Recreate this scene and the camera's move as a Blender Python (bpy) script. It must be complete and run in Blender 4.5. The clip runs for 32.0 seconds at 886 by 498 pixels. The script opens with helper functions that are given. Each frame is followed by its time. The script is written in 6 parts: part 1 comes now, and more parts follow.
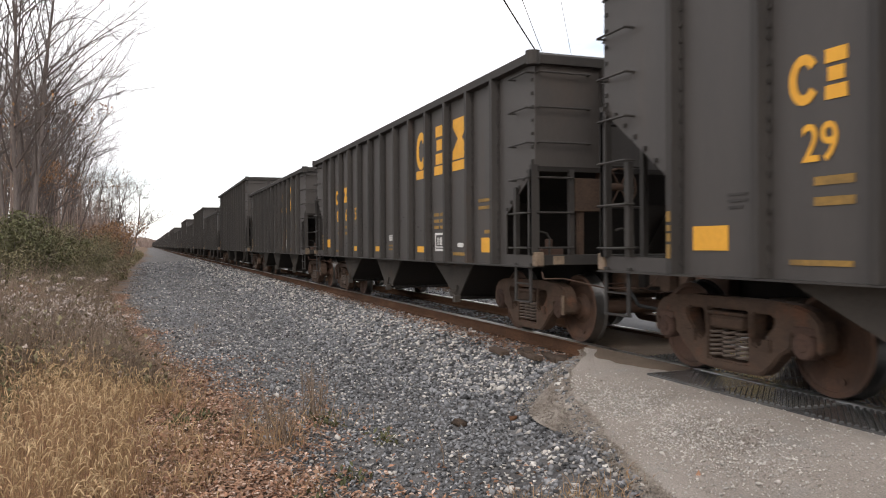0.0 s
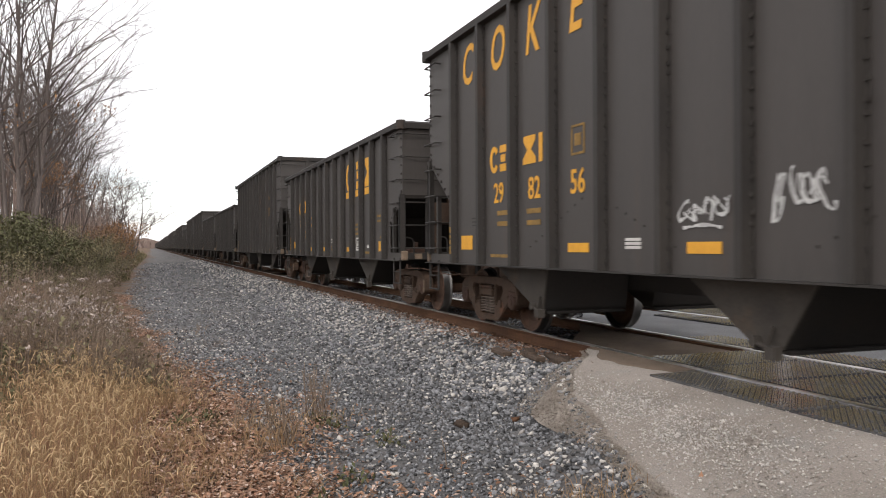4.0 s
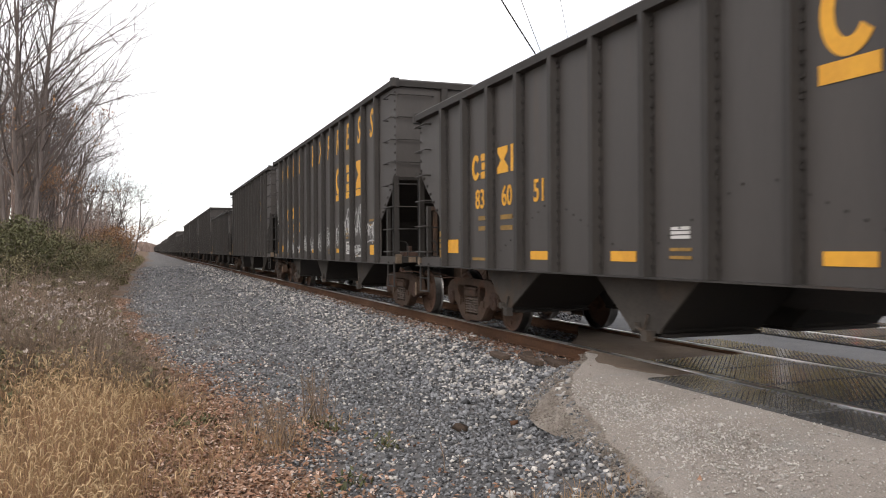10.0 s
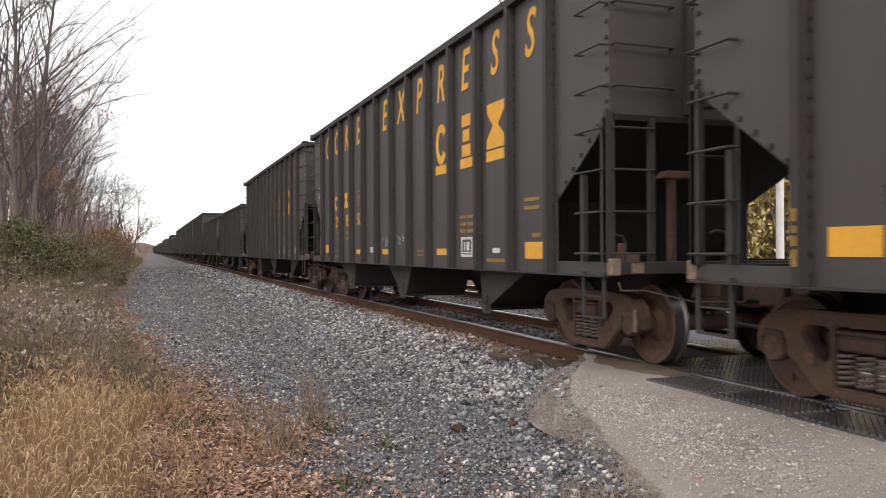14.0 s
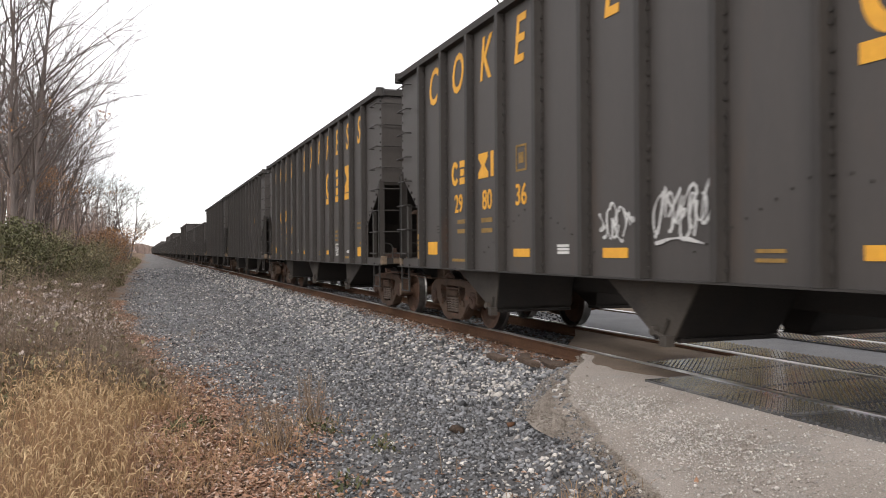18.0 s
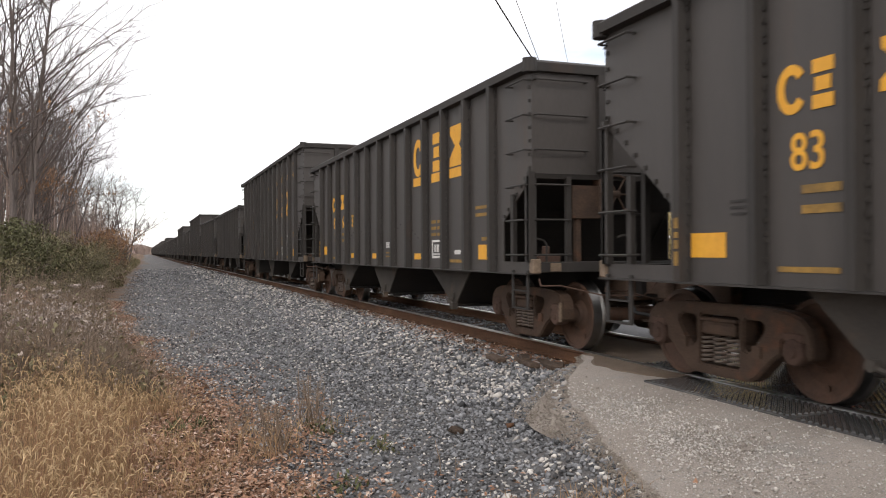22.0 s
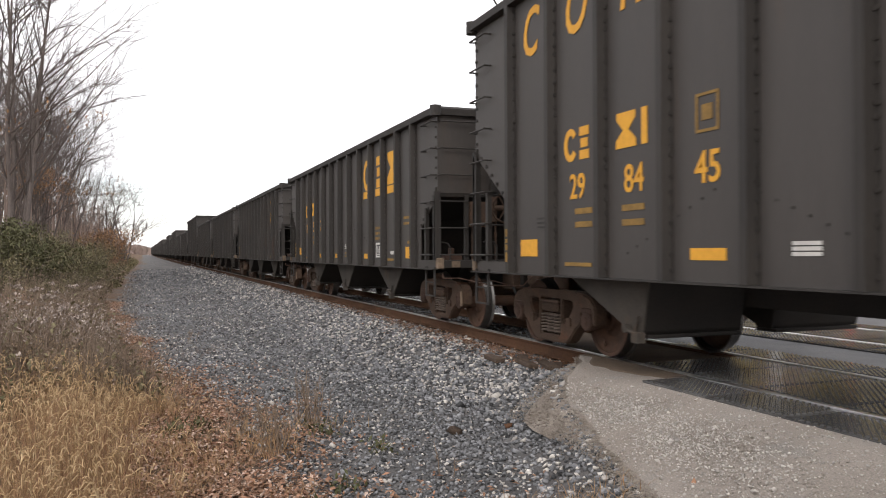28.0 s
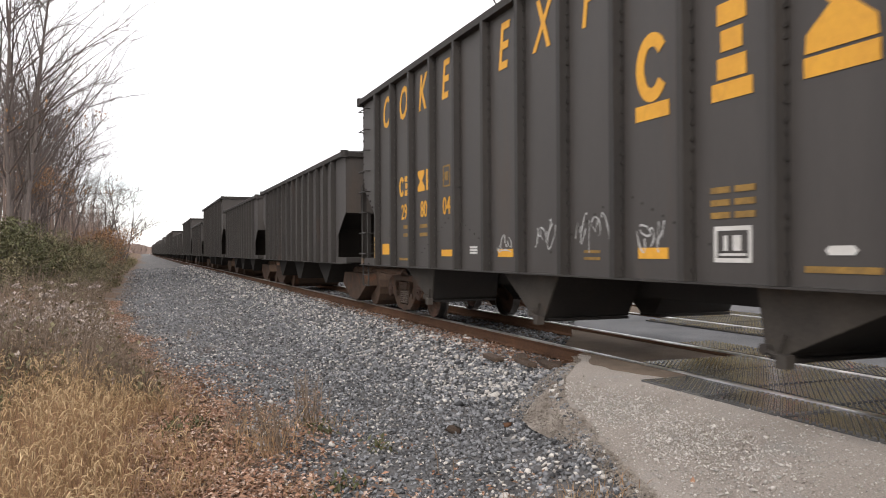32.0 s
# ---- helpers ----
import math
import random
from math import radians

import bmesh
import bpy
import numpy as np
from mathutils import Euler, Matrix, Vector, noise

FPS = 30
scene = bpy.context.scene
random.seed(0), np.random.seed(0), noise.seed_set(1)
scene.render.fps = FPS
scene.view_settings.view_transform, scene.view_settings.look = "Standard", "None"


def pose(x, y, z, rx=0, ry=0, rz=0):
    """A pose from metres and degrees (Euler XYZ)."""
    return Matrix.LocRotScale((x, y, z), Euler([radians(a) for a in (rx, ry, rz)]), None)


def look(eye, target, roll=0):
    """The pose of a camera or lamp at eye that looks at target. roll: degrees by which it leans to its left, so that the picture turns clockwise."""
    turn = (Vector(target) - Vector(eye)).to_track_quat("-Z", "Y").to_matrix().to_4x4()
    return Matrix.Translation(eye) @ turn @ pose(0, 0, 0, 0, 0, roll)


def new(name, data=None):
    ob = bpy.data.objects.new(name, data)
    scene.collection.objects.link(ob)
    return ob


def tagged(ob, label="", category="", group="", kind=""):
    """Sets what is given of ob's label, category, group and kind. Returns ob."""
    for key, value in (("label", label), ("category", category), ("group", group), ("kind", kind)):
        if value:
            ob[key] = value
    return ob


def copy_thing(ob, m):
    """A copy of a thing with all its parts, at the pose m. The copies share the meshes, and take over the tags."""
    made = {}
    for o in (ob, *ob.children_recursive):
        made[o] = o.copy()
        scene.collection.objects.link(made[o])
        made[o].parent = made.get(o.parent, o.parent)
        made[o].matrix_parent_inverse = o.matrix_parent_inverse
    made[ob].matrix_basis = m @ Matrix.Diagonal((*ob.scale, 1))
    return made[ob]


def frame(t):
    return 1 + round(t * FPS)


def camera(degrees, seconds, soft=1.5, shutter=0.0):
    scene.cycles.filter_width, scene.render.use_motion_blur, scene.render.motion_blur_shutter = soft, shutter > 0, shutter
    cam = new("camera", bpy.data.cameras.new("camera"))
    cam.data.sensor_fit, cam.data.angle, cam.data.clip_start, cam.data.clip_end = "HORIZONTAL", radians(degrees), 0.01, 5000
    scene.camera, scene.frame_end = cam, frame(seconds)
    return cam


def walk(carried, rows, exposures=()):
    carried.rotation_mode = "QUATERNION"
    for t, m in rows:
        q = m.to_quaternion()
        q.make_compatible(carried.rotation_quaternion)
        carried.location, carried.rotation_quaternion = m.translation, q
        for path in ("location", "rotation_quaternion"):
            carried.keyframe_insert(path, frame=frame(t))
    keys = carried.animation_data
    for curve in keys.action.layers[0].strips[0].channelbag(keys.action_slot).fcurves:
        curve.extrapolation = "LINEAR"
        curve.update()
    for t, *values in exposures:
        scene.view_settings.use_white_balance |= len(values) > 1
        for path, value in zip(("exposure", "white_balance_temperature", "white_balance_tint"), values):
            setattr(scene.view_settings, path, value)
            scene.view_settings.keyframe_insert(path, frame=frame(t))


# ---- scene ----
from math import sin, cos, pi, atan, tan, degrees, hypot

R = random.Random(7)

# ---- camera and its walk ----
# z = 0 is the top of the rails, y runs along the track, x across it, towards the train.
EYE = (0.0, 0.0, 1.23)
FOCAL = 1420.0
cam = camera(degrees(2 * atan(784 / FOCAL)), 32.0, 1.0, 0.08)

# where the track vanishes in the picture, time by time: the small drift of the hand
DRIFT = [(0, 262, 433), (1, 264, 433), (2, 265, 432), (3, 267, 433), (3.5, 267, 434), (5.5, 265.5, 436), (7, 265, 437.5), (8, 265, 438.5),
         (9, 264, 440), (10, 263.5, 441), (11, 262.5, 442), (12, 262, 443), (13, 261, 442), (14.5, 260.5, 443), (16.5, 258.5, 443.5), (18, 257, 444),
         (20, 256, 444.5), (22, 255.5, 445.5), (24, 255, 445), (25.5, 253.5, 445.5), (27.5, 252.5, 446), (29, 252, 446), (30.5, 252, 445), (32, 250.5, 444.5)]
ROLL = 0.3


def eye_pose(vx, vy):
    turn, rise = atan((784 - vx) / FOCAL), atan((vy - 441) / FOCAL)
    x, y, z = EYE
    return look(EYE, (x + sin(turn), y + cos(turn), z + tan(rise)), -ROLL)


# the clip's own exposure wanders a little: stops, white balance
EXPOSURE = [(0, 0.46), (1, 0.40), (2, 0.55), (3, 0.52), (6, 0.42), (7, 0.42), (8, 0.63), (9, 0.58), (10, 0.52), (11, 0.57), (12, 0.52), (13, 0.54), (14, 0.55), (17, 0.45), (18, 0.60), (19, 0.60), (20, 0.58),
            (21, 0.36), (22, 0.43), (23, 0.48), (25, 0.48), (28, 0.45), (30, 0.45), (32, 0.60)]
walk(cam, [(t, eye_pose(vx, vy)) for t, vx, vy in DRIFT], [(t, e, 6650, 13) for t, e in EXPOSURE])

# ---- light: a bright, thinly overcast autumn day ----
world = bpy.data.worlds.new("overcast_sky")
scene.world = world
world.use_nodes = True
wn, wl = world.node_tree.nodes, world.node_tree.links
wn.clear()
sky = wn.new("ShaderNodeTexSky")
sky.sky_type, sky.sun_disc, sky.sun_elevation, sky.sun_rotation = "NISHITA", False, radians(32), radians(200)
gain = wn.new("ShaderNodeVectorMath")
gain.operation = "SCALE"
gain.inputs["Scale"].default_value = 0.12
cloud_at = wn.new("ShaderNodeTexCoord")
cloud_map = wn.new("ShaderNodeMapping")
cloud_map.inputs["Scale"].default_value = (1.0, 1.0, 3.0)
cloud = wn.new("ShaderNodeTexNoise")
cloud.inputs["Scale"].default_value, cloud.inputs["Detail"].default_value = 2.2, 7
ramp = wn.new("ShaderNodeValToRGB")
ramp.color_ramp.elements[0].position, ramp.color_ramp.elements[1].position = 0.33, 0.47
ramp.color_ramp.elements[0].color, ramp.color_ramp.elements[1].color = (0.35, 0.35, 0.35, 1), (1, 1, 1, 1)
mix = wn.new("ShaderNodeMixRGB")
mix.inputs["Color2"].default_value = (1.10, 1.12, 1.15, 1)
back = wn.new("ShaderNodeBackground")
back.inputs["Strength"].default_value = 1.0
out = wn.new("ShaderNodeOutputWorld")
wl.new(sky.outputs[0], gain.inputs[0])
wl.new(cloud_at.outputs["Generated"], cloud_map.inputs["Vector"])
wl.new(cloud_map.outputs[0], cloud.inputs["Vector"])
wl.new(cloud.outputs["Fac"], ramp.inputs["Fac"])
wl.new(ramp.outputs["Color"], mix.inputs["Fac"])
wl.new(gain.outputs[0], mix.inputs["Color1"])
wl.new(mix.outputs[0], back.inputs["Color"])
wl.new(back.outputs[0], out.inputs["Surface"])

sun_lamp = bpy.data.lights.new("sun", "SUN")
sun_lamp.energy, sun_lamp.angle, sun_lamp.color = 0.9, radians(25), (1.0, 0.95, 0.88)
sun = new("sun", sun_lamp)
sun.matrix_world = look((0, 0, 50), (14, 24, 50 - 20))


# ---- materials ----
def material(name, base, rough=0.8, metal=0.0, second=None, scale=4.0, mixed=(0.35, 0.65), grain=(40.0, 0.25), bump=0.3, stretch=(1, 1, 1),
             third=None, third_scale=1.0, third_at=(0.55, 0.7), by_object=0.0, by_island=0.0, spec=0.4, bump_scale=None):
    """Base colour and a second one mixed by noise, fine grain, an optional third colour in patches, and relief; in metres."""
    m = bpy.data.materials.new(name)
    m.use_nodes = True
    n, l = m.node_tree.nodes, m.node_tree.links
    b = n["Principled BSDF"]
    b.inputs["Metallic"].default_value = metal
    b.inputs["Specular IOR Level"].default_value = spec
    at = n.new("ShaderNodeTexCoord")
    place = n.new("ShaderNodeMapping")
    place.inputs["Scale"].default_value = stretch
    l.new(at.outputs["Object"], place.inputs["Vector"])
    info = n.new("ShaderNodeObjectInfo")
    shift = n.new("ShaderNodeMath")
    shift.operation = "MULTIPLY"
    shift.inputs[1].default_value = 37.0
    l.new(info.outputs["Random"], shift.inputs[0])

    def noise_at(sc, detail=5, rough_n=0.6, vec=place):
        t = n.new("ShaderNodeTexNoise")
        t.noise_dimensions = "4D"
        t.inputs["Scale"].default_value, t.inputs["Detail"].default_value, t.inputs["Roughness"].default_value = sc, detail, rough_n
        l.new(vec.outputs[0], t.inputs["Vector"])
        l.new(shift.outputs[0], t.inputs["W"])
        return t

    def span(src, lo, hi):
        r = n.new("ShaderNodeMapRange")
        r.inputs["From Min"].default_value, r.inputs["From Max"].default_value = lo, hi
        l.new(src, r.inputs["Value"])
        return r.outputs["Result"]

    def blend(kind, fac, a, c):
        x = n.new("ShaderNodeMixRGB")
        x.blend_type = kind
        if isinstance(fac, float):
            x.inputs["Fac"].default_value = fac
        else:
            l.new(fac, x.inputs["Fac"])
        for socket, v in (("Color1", a), ("Color2", c)):
            if isinstance(v, tuple):
                x.inputs[socket].default_value = (*v, 1)
            else:
                l.new(v, x.inputs[socket])
        return x.outputs["Color"]

    coarse = noise_at(scale)
    col = blend("MIX", span(coarse.outputs["Fac"], *mixed), tuple(base), tuple(second or [c * 0.75 for c in base]))
    if third:
        col = blend("MIX", span(noise_at(third_scale, 6, 0.65).outputs["Fac"], *third_at), col, tuple(third))
    fine = noise_at(grain[0], 4, 0.7)
    g = n.new("ShaderNodeMapRange")
    g.inputs["From Min"].default_value, g.inputs["From Max"].default_value = 0.25, 0.75
    g.inputs["To Min"].default_value, g.inputs["To Max"].default_value = 1 - grain[1], 1 + grain[1]
    l.new(fine.outputs["Fac"], g.inputs["Value"])
    val = g.outputs["Result"]
    for amount, src in ((by_object, info.outputs["Random"]), (by_island, None)):
        if amount:
            if src is None:
                src = n.new("ShaderNodeNewGeometry").outputs["Random Per Island"]
            r = n.new("ShaderNodeMapRange")
            r.inputs["To Min"].default_value, r.inputs["To Max"].default_value = 1 - amount, 1 + amount
            l.new(src, r.inputs["Value"])
            k = n.new("ShaderNodeMath")
            k.operation = "MULTIPLY"
            l.new(val, k.inputs[0])
            l.new(r.outputs["Result"], k.inputs[1])
            val = k.outputs[0]
    hsv = n.new("ShaderNodeHueSaturation")
    l.new(val, hsv.inputs["Value"])
    l.new(col, hsv.inputs["Color"])
    l.new(hsv.outputs["Color"], b.inputs["Base Color"])
    rr = n.new("ShaderNodeMapRange")
    rr.inputs["To Min"].default_value, rr.inputs["To Max"].default_value = max(0.02, rough - 0.12), min(1, rough + 0.12)
    l.new(coarse.outputs["Fac"], rr.inputs["Value"])
    l.new(rr.outputs["Result"], b.inputs["Roughness"])
    if bump:
        bn = n.new("ShaderNodeBump")
        bn.inputs["Strength"].default_value, bn.inputs["Distance"].default_value = bump, 0.02
        l.new((noise_at(bump_scale) if bump_scale else fine).outputs["Fac"], bn.inputs["Height"])
        l.new(bn.outputs["Normal"], b.inputs["Normal"])
    return m


PAINT = material("weathered_dark_grey_paint", (0.0465, 0.0410, 0.0375), 0.56, 0, (0.062, 0.0552, 0.0505), 1.6, (0.3, 0.7), (30, 0.10), 0.06, (1, 2.2, 0.35),
                 (0.070, 0.048, 0.034), 0.8, (0.58, 0.84), spec=0.35)
PAINT_RIB = material("dirty_rib_paint", (0.027, 0.0245, 0.023), 0.66, 0, (0.042, 0.037, 0.033), 3.0, (0.3, 0.7), (40, 0.15), 0.08, (1, 1, 0.3),
                     (0.062, 0.036, 0.024), 1.3, (0.60, 0.78), by_object=0.12, spec=0.3)
CHUTE = material("dusty_chute_steel", (0.070, 0.060, 0.050), 0.85, 0, (0.045, 0.040, 0.036), 1.8, (0.3, 0.7), (35, 0.2), 0.1, third=(0.085, 0.060, 0.042), third_scale=2.2, spec=0.2)
TRUCK = material("brake_dust_cast_steel", (0.094, 0.060, 0.042), 0.9, 0, (0.062, 0.043, 0.033), 5, (0.3, 0.7), (50, 0.35), 0.3, third=(0.135, 0.062, 0.036), third_scale=3.0, by_object=0.15, spec=0.2)
CAP_RUST = material("reddish_rusty_bearing_steel", (0.100, 0.060, 0.045), 0.9, 0, (0.068, 0.044, 0.035), 6, (0.3, 0.7), (50, 0.3), 0.2, by_object=0.2, spec=0.2)
WHEEL = material("brown_wheel_plate", (0.115, 0.062, 0.040), 0.8, 0.0, (0.062, 0.042, 0.033), 4, (0.3, 0.7), (40, 0.2), 0.12, third=(0.07, 0.040, 0.027), third_scale=3.0, spec=0.25)
TAN_STEEL = material("worn_tan_painted_steel", (0.20, 0.148, 0.105), 0.85, 0, (0.12, 0.09, 0.066), 8, (0.3, 0.7), (50, 0.3), 0.15, by_object=0.25, spec=0.2)
SPRING_STEEL = material("worn_spring_steel", (0.17, 0.13, 0.105), 0.7, 0.0, (0.11, 0.085, 0.07), 6, (0.3, 0.7), (50, 0.2), 0.1, spec=0.4)
TREAD = material("polished_steel_tread", (0.27, 0.26, 0.25), 0.38, 1.0, (0.17, 0.16, 0.15), 6, grain=(60, 0.1), bump=0.02)
YELLOW = material("faded_yellow_paint", (0.72, 0.36, 0.030), 0.65, 0, (0.62, 0.30, 0.035), 3, (0.3, 0.7), (25, 0.12), 0.05, (1, 1, 0.6), (0.50, 0.25, 0.04), 5, (0.62, 0.75))
YELLOW_OLD = material("dirty_yellow_paint", (0.30, 0.17, 0.035), 0.75, 0, (0.16, 0.10, 0.035), 6, (0.3, 0.7), (40, 0.3), 0.05)
WHITE = material("white_stencil_paint", (0.62, 0.61, 0.58), 0.7, 0, (0.50, 0.48, 0.45), 5, grain=(40, 0.15), bump=0.03)
SPRAY = material("white_spray_paint", (0.56, 0.56, 0.54), 0.75, 0, (0.34, 0.33, 0.32), 7, (0.35, 0.7), (30, 0.2), 0.03)
# coal dust plus underside shade in the colour, lifted a little for haze
SLOPE_SHADE = material("coal_dusted_shaded_slope", (0.028, 0.025, 0.023), 0.85, 0, (0.042, 0.036, 0.031), 2.5, (0.3, 0.7), (40, 0.2), 0.1, spec=0.15)
# coal stain plus the shade beneath the car, both in this colour
COAL_SHADE = material("coal_stained_shaded_steel", (0.015, 0.0135, 0.0125), 0.85, 0, (0.024, 0.020, 0.017), 2.5, (0.3, 0.7), (40, 0.2), 0.1, spec=0.25)
VERGE = material("gritty_brown_verge", (0.325, 0.285, 0.245), 0.95, 0, (0.20, 0.168, 0.14), 3, (0.35, 0.65), (60, 0.45), 0.8, third=(0.25, 0.22, 0.19), third_scale=5, spec=0.15)
RUST_RAIL = material("rusty_rail_side", (0.125, 0.062, 0.033), 0.9, 0, (0.090, 0.048, 0.030), 2, (0.3, 0.7), (40, 0.3), 0.2, third=(0.16, 0.09, 0.05), third_scale=1.2, spec=0.2)
RAIL_HEAD = material("polished_rail_head", (0.74, 0.72, 0.70), 0.32, 1.0, (0.38, 0.36, 0.34), 3, grain=(60, 0.08), bump=0.02)
TIE = material("weathered_tie_wood", (0.105, 0.075, 0.055), 0.92, 0, (0.070, 0.052, 0.042), 6, (0.3, 0.7), (60, 0.35), 0.5, (1, 12, 12), by_object=0.25, spec=0.15)
STONE = material("grey_ballast_stone", (0.205, 0.207, 0.212), 0.9, 0, (0.12, 0.122, 0.128), 9, (0.3, 0.7), (60, 0.25), 0.2, by_island=0.75, spec=0.2)
PALE_STONE = material("pale_limestone_chip", (0.56, 0.53, 0.49), 0.9, 0, (0.40, 0.37, 0.34), 9, (0.3, 0.7), (60, 0.2), 0.2, by_island=0.30, spec=0.2)
CONCRETE = material("gritty_concrete_apron", (0.365, 0.322, 0.285), 0.93, 0, (0.300, 0.262, 0.228), 0.9, (0.35, 0.65), (110, 0.6), 0.8, third=(0.31, 0.285, 0.26), third_scale=2.5, third_at=(0.55, 0.7), spec=0.2)
ASPHALT = material("worn_asphalt", (0.135, 0.133, 0.134), 0.75, 0, (0.100, 0.099, 0.100), 1.2, (0.35, 0.65), (90, 0.3), 0.25, spec=0.25)
DIRT_FILL = material("brown_crossing_fill", (0.165, 0.122, 0.088), 0.9, 0, (0.115, 0.086, 0.064), 2, (0.35, 0.65), (70, 0.3), 0.4, spec=0.2)
RUBBER = material("black_rubber_panel", (0.052, 0.052, 0.053), 0.20, 0, (0.090, 0.089, 0.088), 2.5, (0.35, 0.65), (60, 0.2), 0.05, third=(0.15, 0.145, 0.135), third_scale=1.2, third_at=(0.5, 0.75), by_object=0.2, spec=0.6)
BARK = material("grey_brown_bark", (0.145, 0.122, 0.112), 0.95, 0, (0.10, 0.083, 0.075), 5, (0.3, 0.7), (40, 0.35), 0.6, (1, 1, 0.25), by_object=0.2, spec=0.15)
PALE_POLE = material("white_painted_steel", (0.72, 0.70, 0.66), 0.6, 0, (0.60, 0.57, 0.52), 3, grain=(30, 0.1), bump=0.03)
POLE_WOOD = material("weathered_pole_wood", (0.13, 0.10, 0.08), 0.95, 0, (0.09, 0.07, 0.06), 6, (0.3, 0.7), (40, 0.3), 0.4, (1, 1, 0.1))
CABLE = material("black_cable", (0.02, 0.02, 0.02), 0.7, 0, bump=0)
STRAW = material("dry_straw_grass", (0.42, 0.295, 0.160), 0.85, 0, (0.29, 0.175, 0.100), 1.2, (0.3, 0.7), (30, 0.2), 0, by_island=0.35, spec=0.2)
SEED = material("pale_seed_head", (0.54, 0.40, 0.24), 0.9, 0, (0.42, 0.29, 0.16), 3, grain=(60, 0.2), bump=0, by_island=0.25, spec=0.15)
FLUFF = material("grey_weed_fluff", (0.42, 0.355, 0.32), 0.95, 0, (0.30, 0.25, 0.21), 3, grain=(60, 0.2), bump=0, by_island=0.3, spec=0.1)
STALK = material("dead_brown_weed_stalk", (0.27, 0.205, 0.155), 0.9, 0, (0.17, 0.128, 0.098), 3, grain=(40, 0.2), bump=0, by_island=0.35, spec=0.15)
LITTER = material("fallen_brown_leaf", (0.23, 0.118, 0.080), 0.9, 0, (0.32, 0.19, 0.12), 1.5, (0.3, 0.7), (50, 0.25), 0, by_island=0.45, spec=0.2)
TAN_LEAF = material("tan_fallen_leaf", (0.31, 0.20, 0.135), 0.9, 0, (0.23, 0.125, 0.085), 1.5, (0.3, 0.7), (50, 0.25), 0, by_island=0.4, spec=0.2)
PALE_LEAF = material("pale_dry_leaf", (0.52, 0.40, 0.33), 0.9, 0, (0.38, 0.27, 0.21), 2, (0.3, 0.7), (50, 0.2), 0, by_island=0.35, spec=0.2)
GREEN = material("green_bramble_leaf", (0.070, 0.076, 0.034), 0.85, 0, (0.105, 0.098, 0.050), 0.8, (0.3, 0.7), (30, 0.2), 0, by_island=0.25, spec=0.25)
OLIVE = material("fading_olive_leaf", (0.165, 0.155, 0.085), 0.85, 0, (0.19, 0.150, 0.09), 0.8, (0.3, 0.7), (30, 0.2), 0, by_island=0.4, spec=0.2)
RUSSET = material("russet_autumn_leaf", (0.23, 0.125, 0.068), 0.85, 0, (0.30, 0.17, 0.08), 0.5, (0.3, 0.7), (30, 0.2), 0, by_island=0.4, spec=0.2)
GOLD = material("golden_autumn_leaf", (0.60, 0.47, 0.19), 0.85, 0, (0.46, 0.37, 0.15), 0.5, (0.3, 0.7), (30, 0.2), 0, by_island=0.35, spec=0.2)
FAR_WOOD = material("far_bare_woods", (0.27, 0.20, 0.17), 0.95, 0, (0.18, 0.14, 0.12), 0.4, (0.3, 0.7), (10, 0.2), 0, by_island=0.35, spec=0.1)


def ground_material():
    """Gravel near the track, earth with litter under the weeds, fields far off."""
    m = material("gravel_and_earth", (0.130, 0.126, 0.124), 0.95, 0, (0.090, 0.086, 0.085), 1.1, (0.35, 0.65), (55, 0.45), 0.8, third=(0.185, 0.165, 0.150), third_scale=0.6,
                 third_at=(0.5, 0.75), spec=0.15)
    n, l = m.node_tree.nodes, m.node_tree.links
    b = n["Principled BSDF"]
    old = b.inputs["Base Color"].links[0].from_socket
    earth = n.new("ShaderNodeAttribute")
    earth.attribute_name = "earth"
    x = n.new("ShaderNodeMixRGB")
    t = n.new("ShaderNodeTexNoise")
    t.inputs["Scale"].default_value, t.inputs["Detail"].default_value = 9, 6
    r = n.new("ShaderNodeValToRGB")
    r.color_ramp.elements[0].color, r.color_ramp.elements[1].color = (0.075, 0.050, 0.034, 1), (0.17, 0.105, 0.062, 1)
    r.color_ramp.elements[0].position, r.color_ramp.elements[1].position = 0.35, 0.65
    at = n.new("ShaderNodeTexCoord")
    l.new(at.outputs["Object"], t.inputs["Vector"])
    l.new(t.outputs["Fac"], r.inputs["Fac"])
    l.new(earth.outputs["Fac"], x.inputs["Fac"])
    l.new(old, x.inputs["Color1"])
    l.new(r.outputs["Color"], x.inputs["Color2"])
    l.new(x.outputs["Color"], b.inputs["Base Color"])
    return m


GROUND = ground_material()


def lamp_material(name, color, power):
    m = bpy.data.materials.new(name)
    m.use_nodes = True
    b = m.node_tree.nodes["Principled BSDF"]
    b.inputs["Base Color"].default_value = (*color, 1)
    b.inputs["Emission Color"].default_value, b.inputs["Emission Strength"].default_value = (*color, 1), power
    return m


RED_LAMP = lamp_material("red_signal_lamp", (1.0, 0.03, 0.03), 3.0)


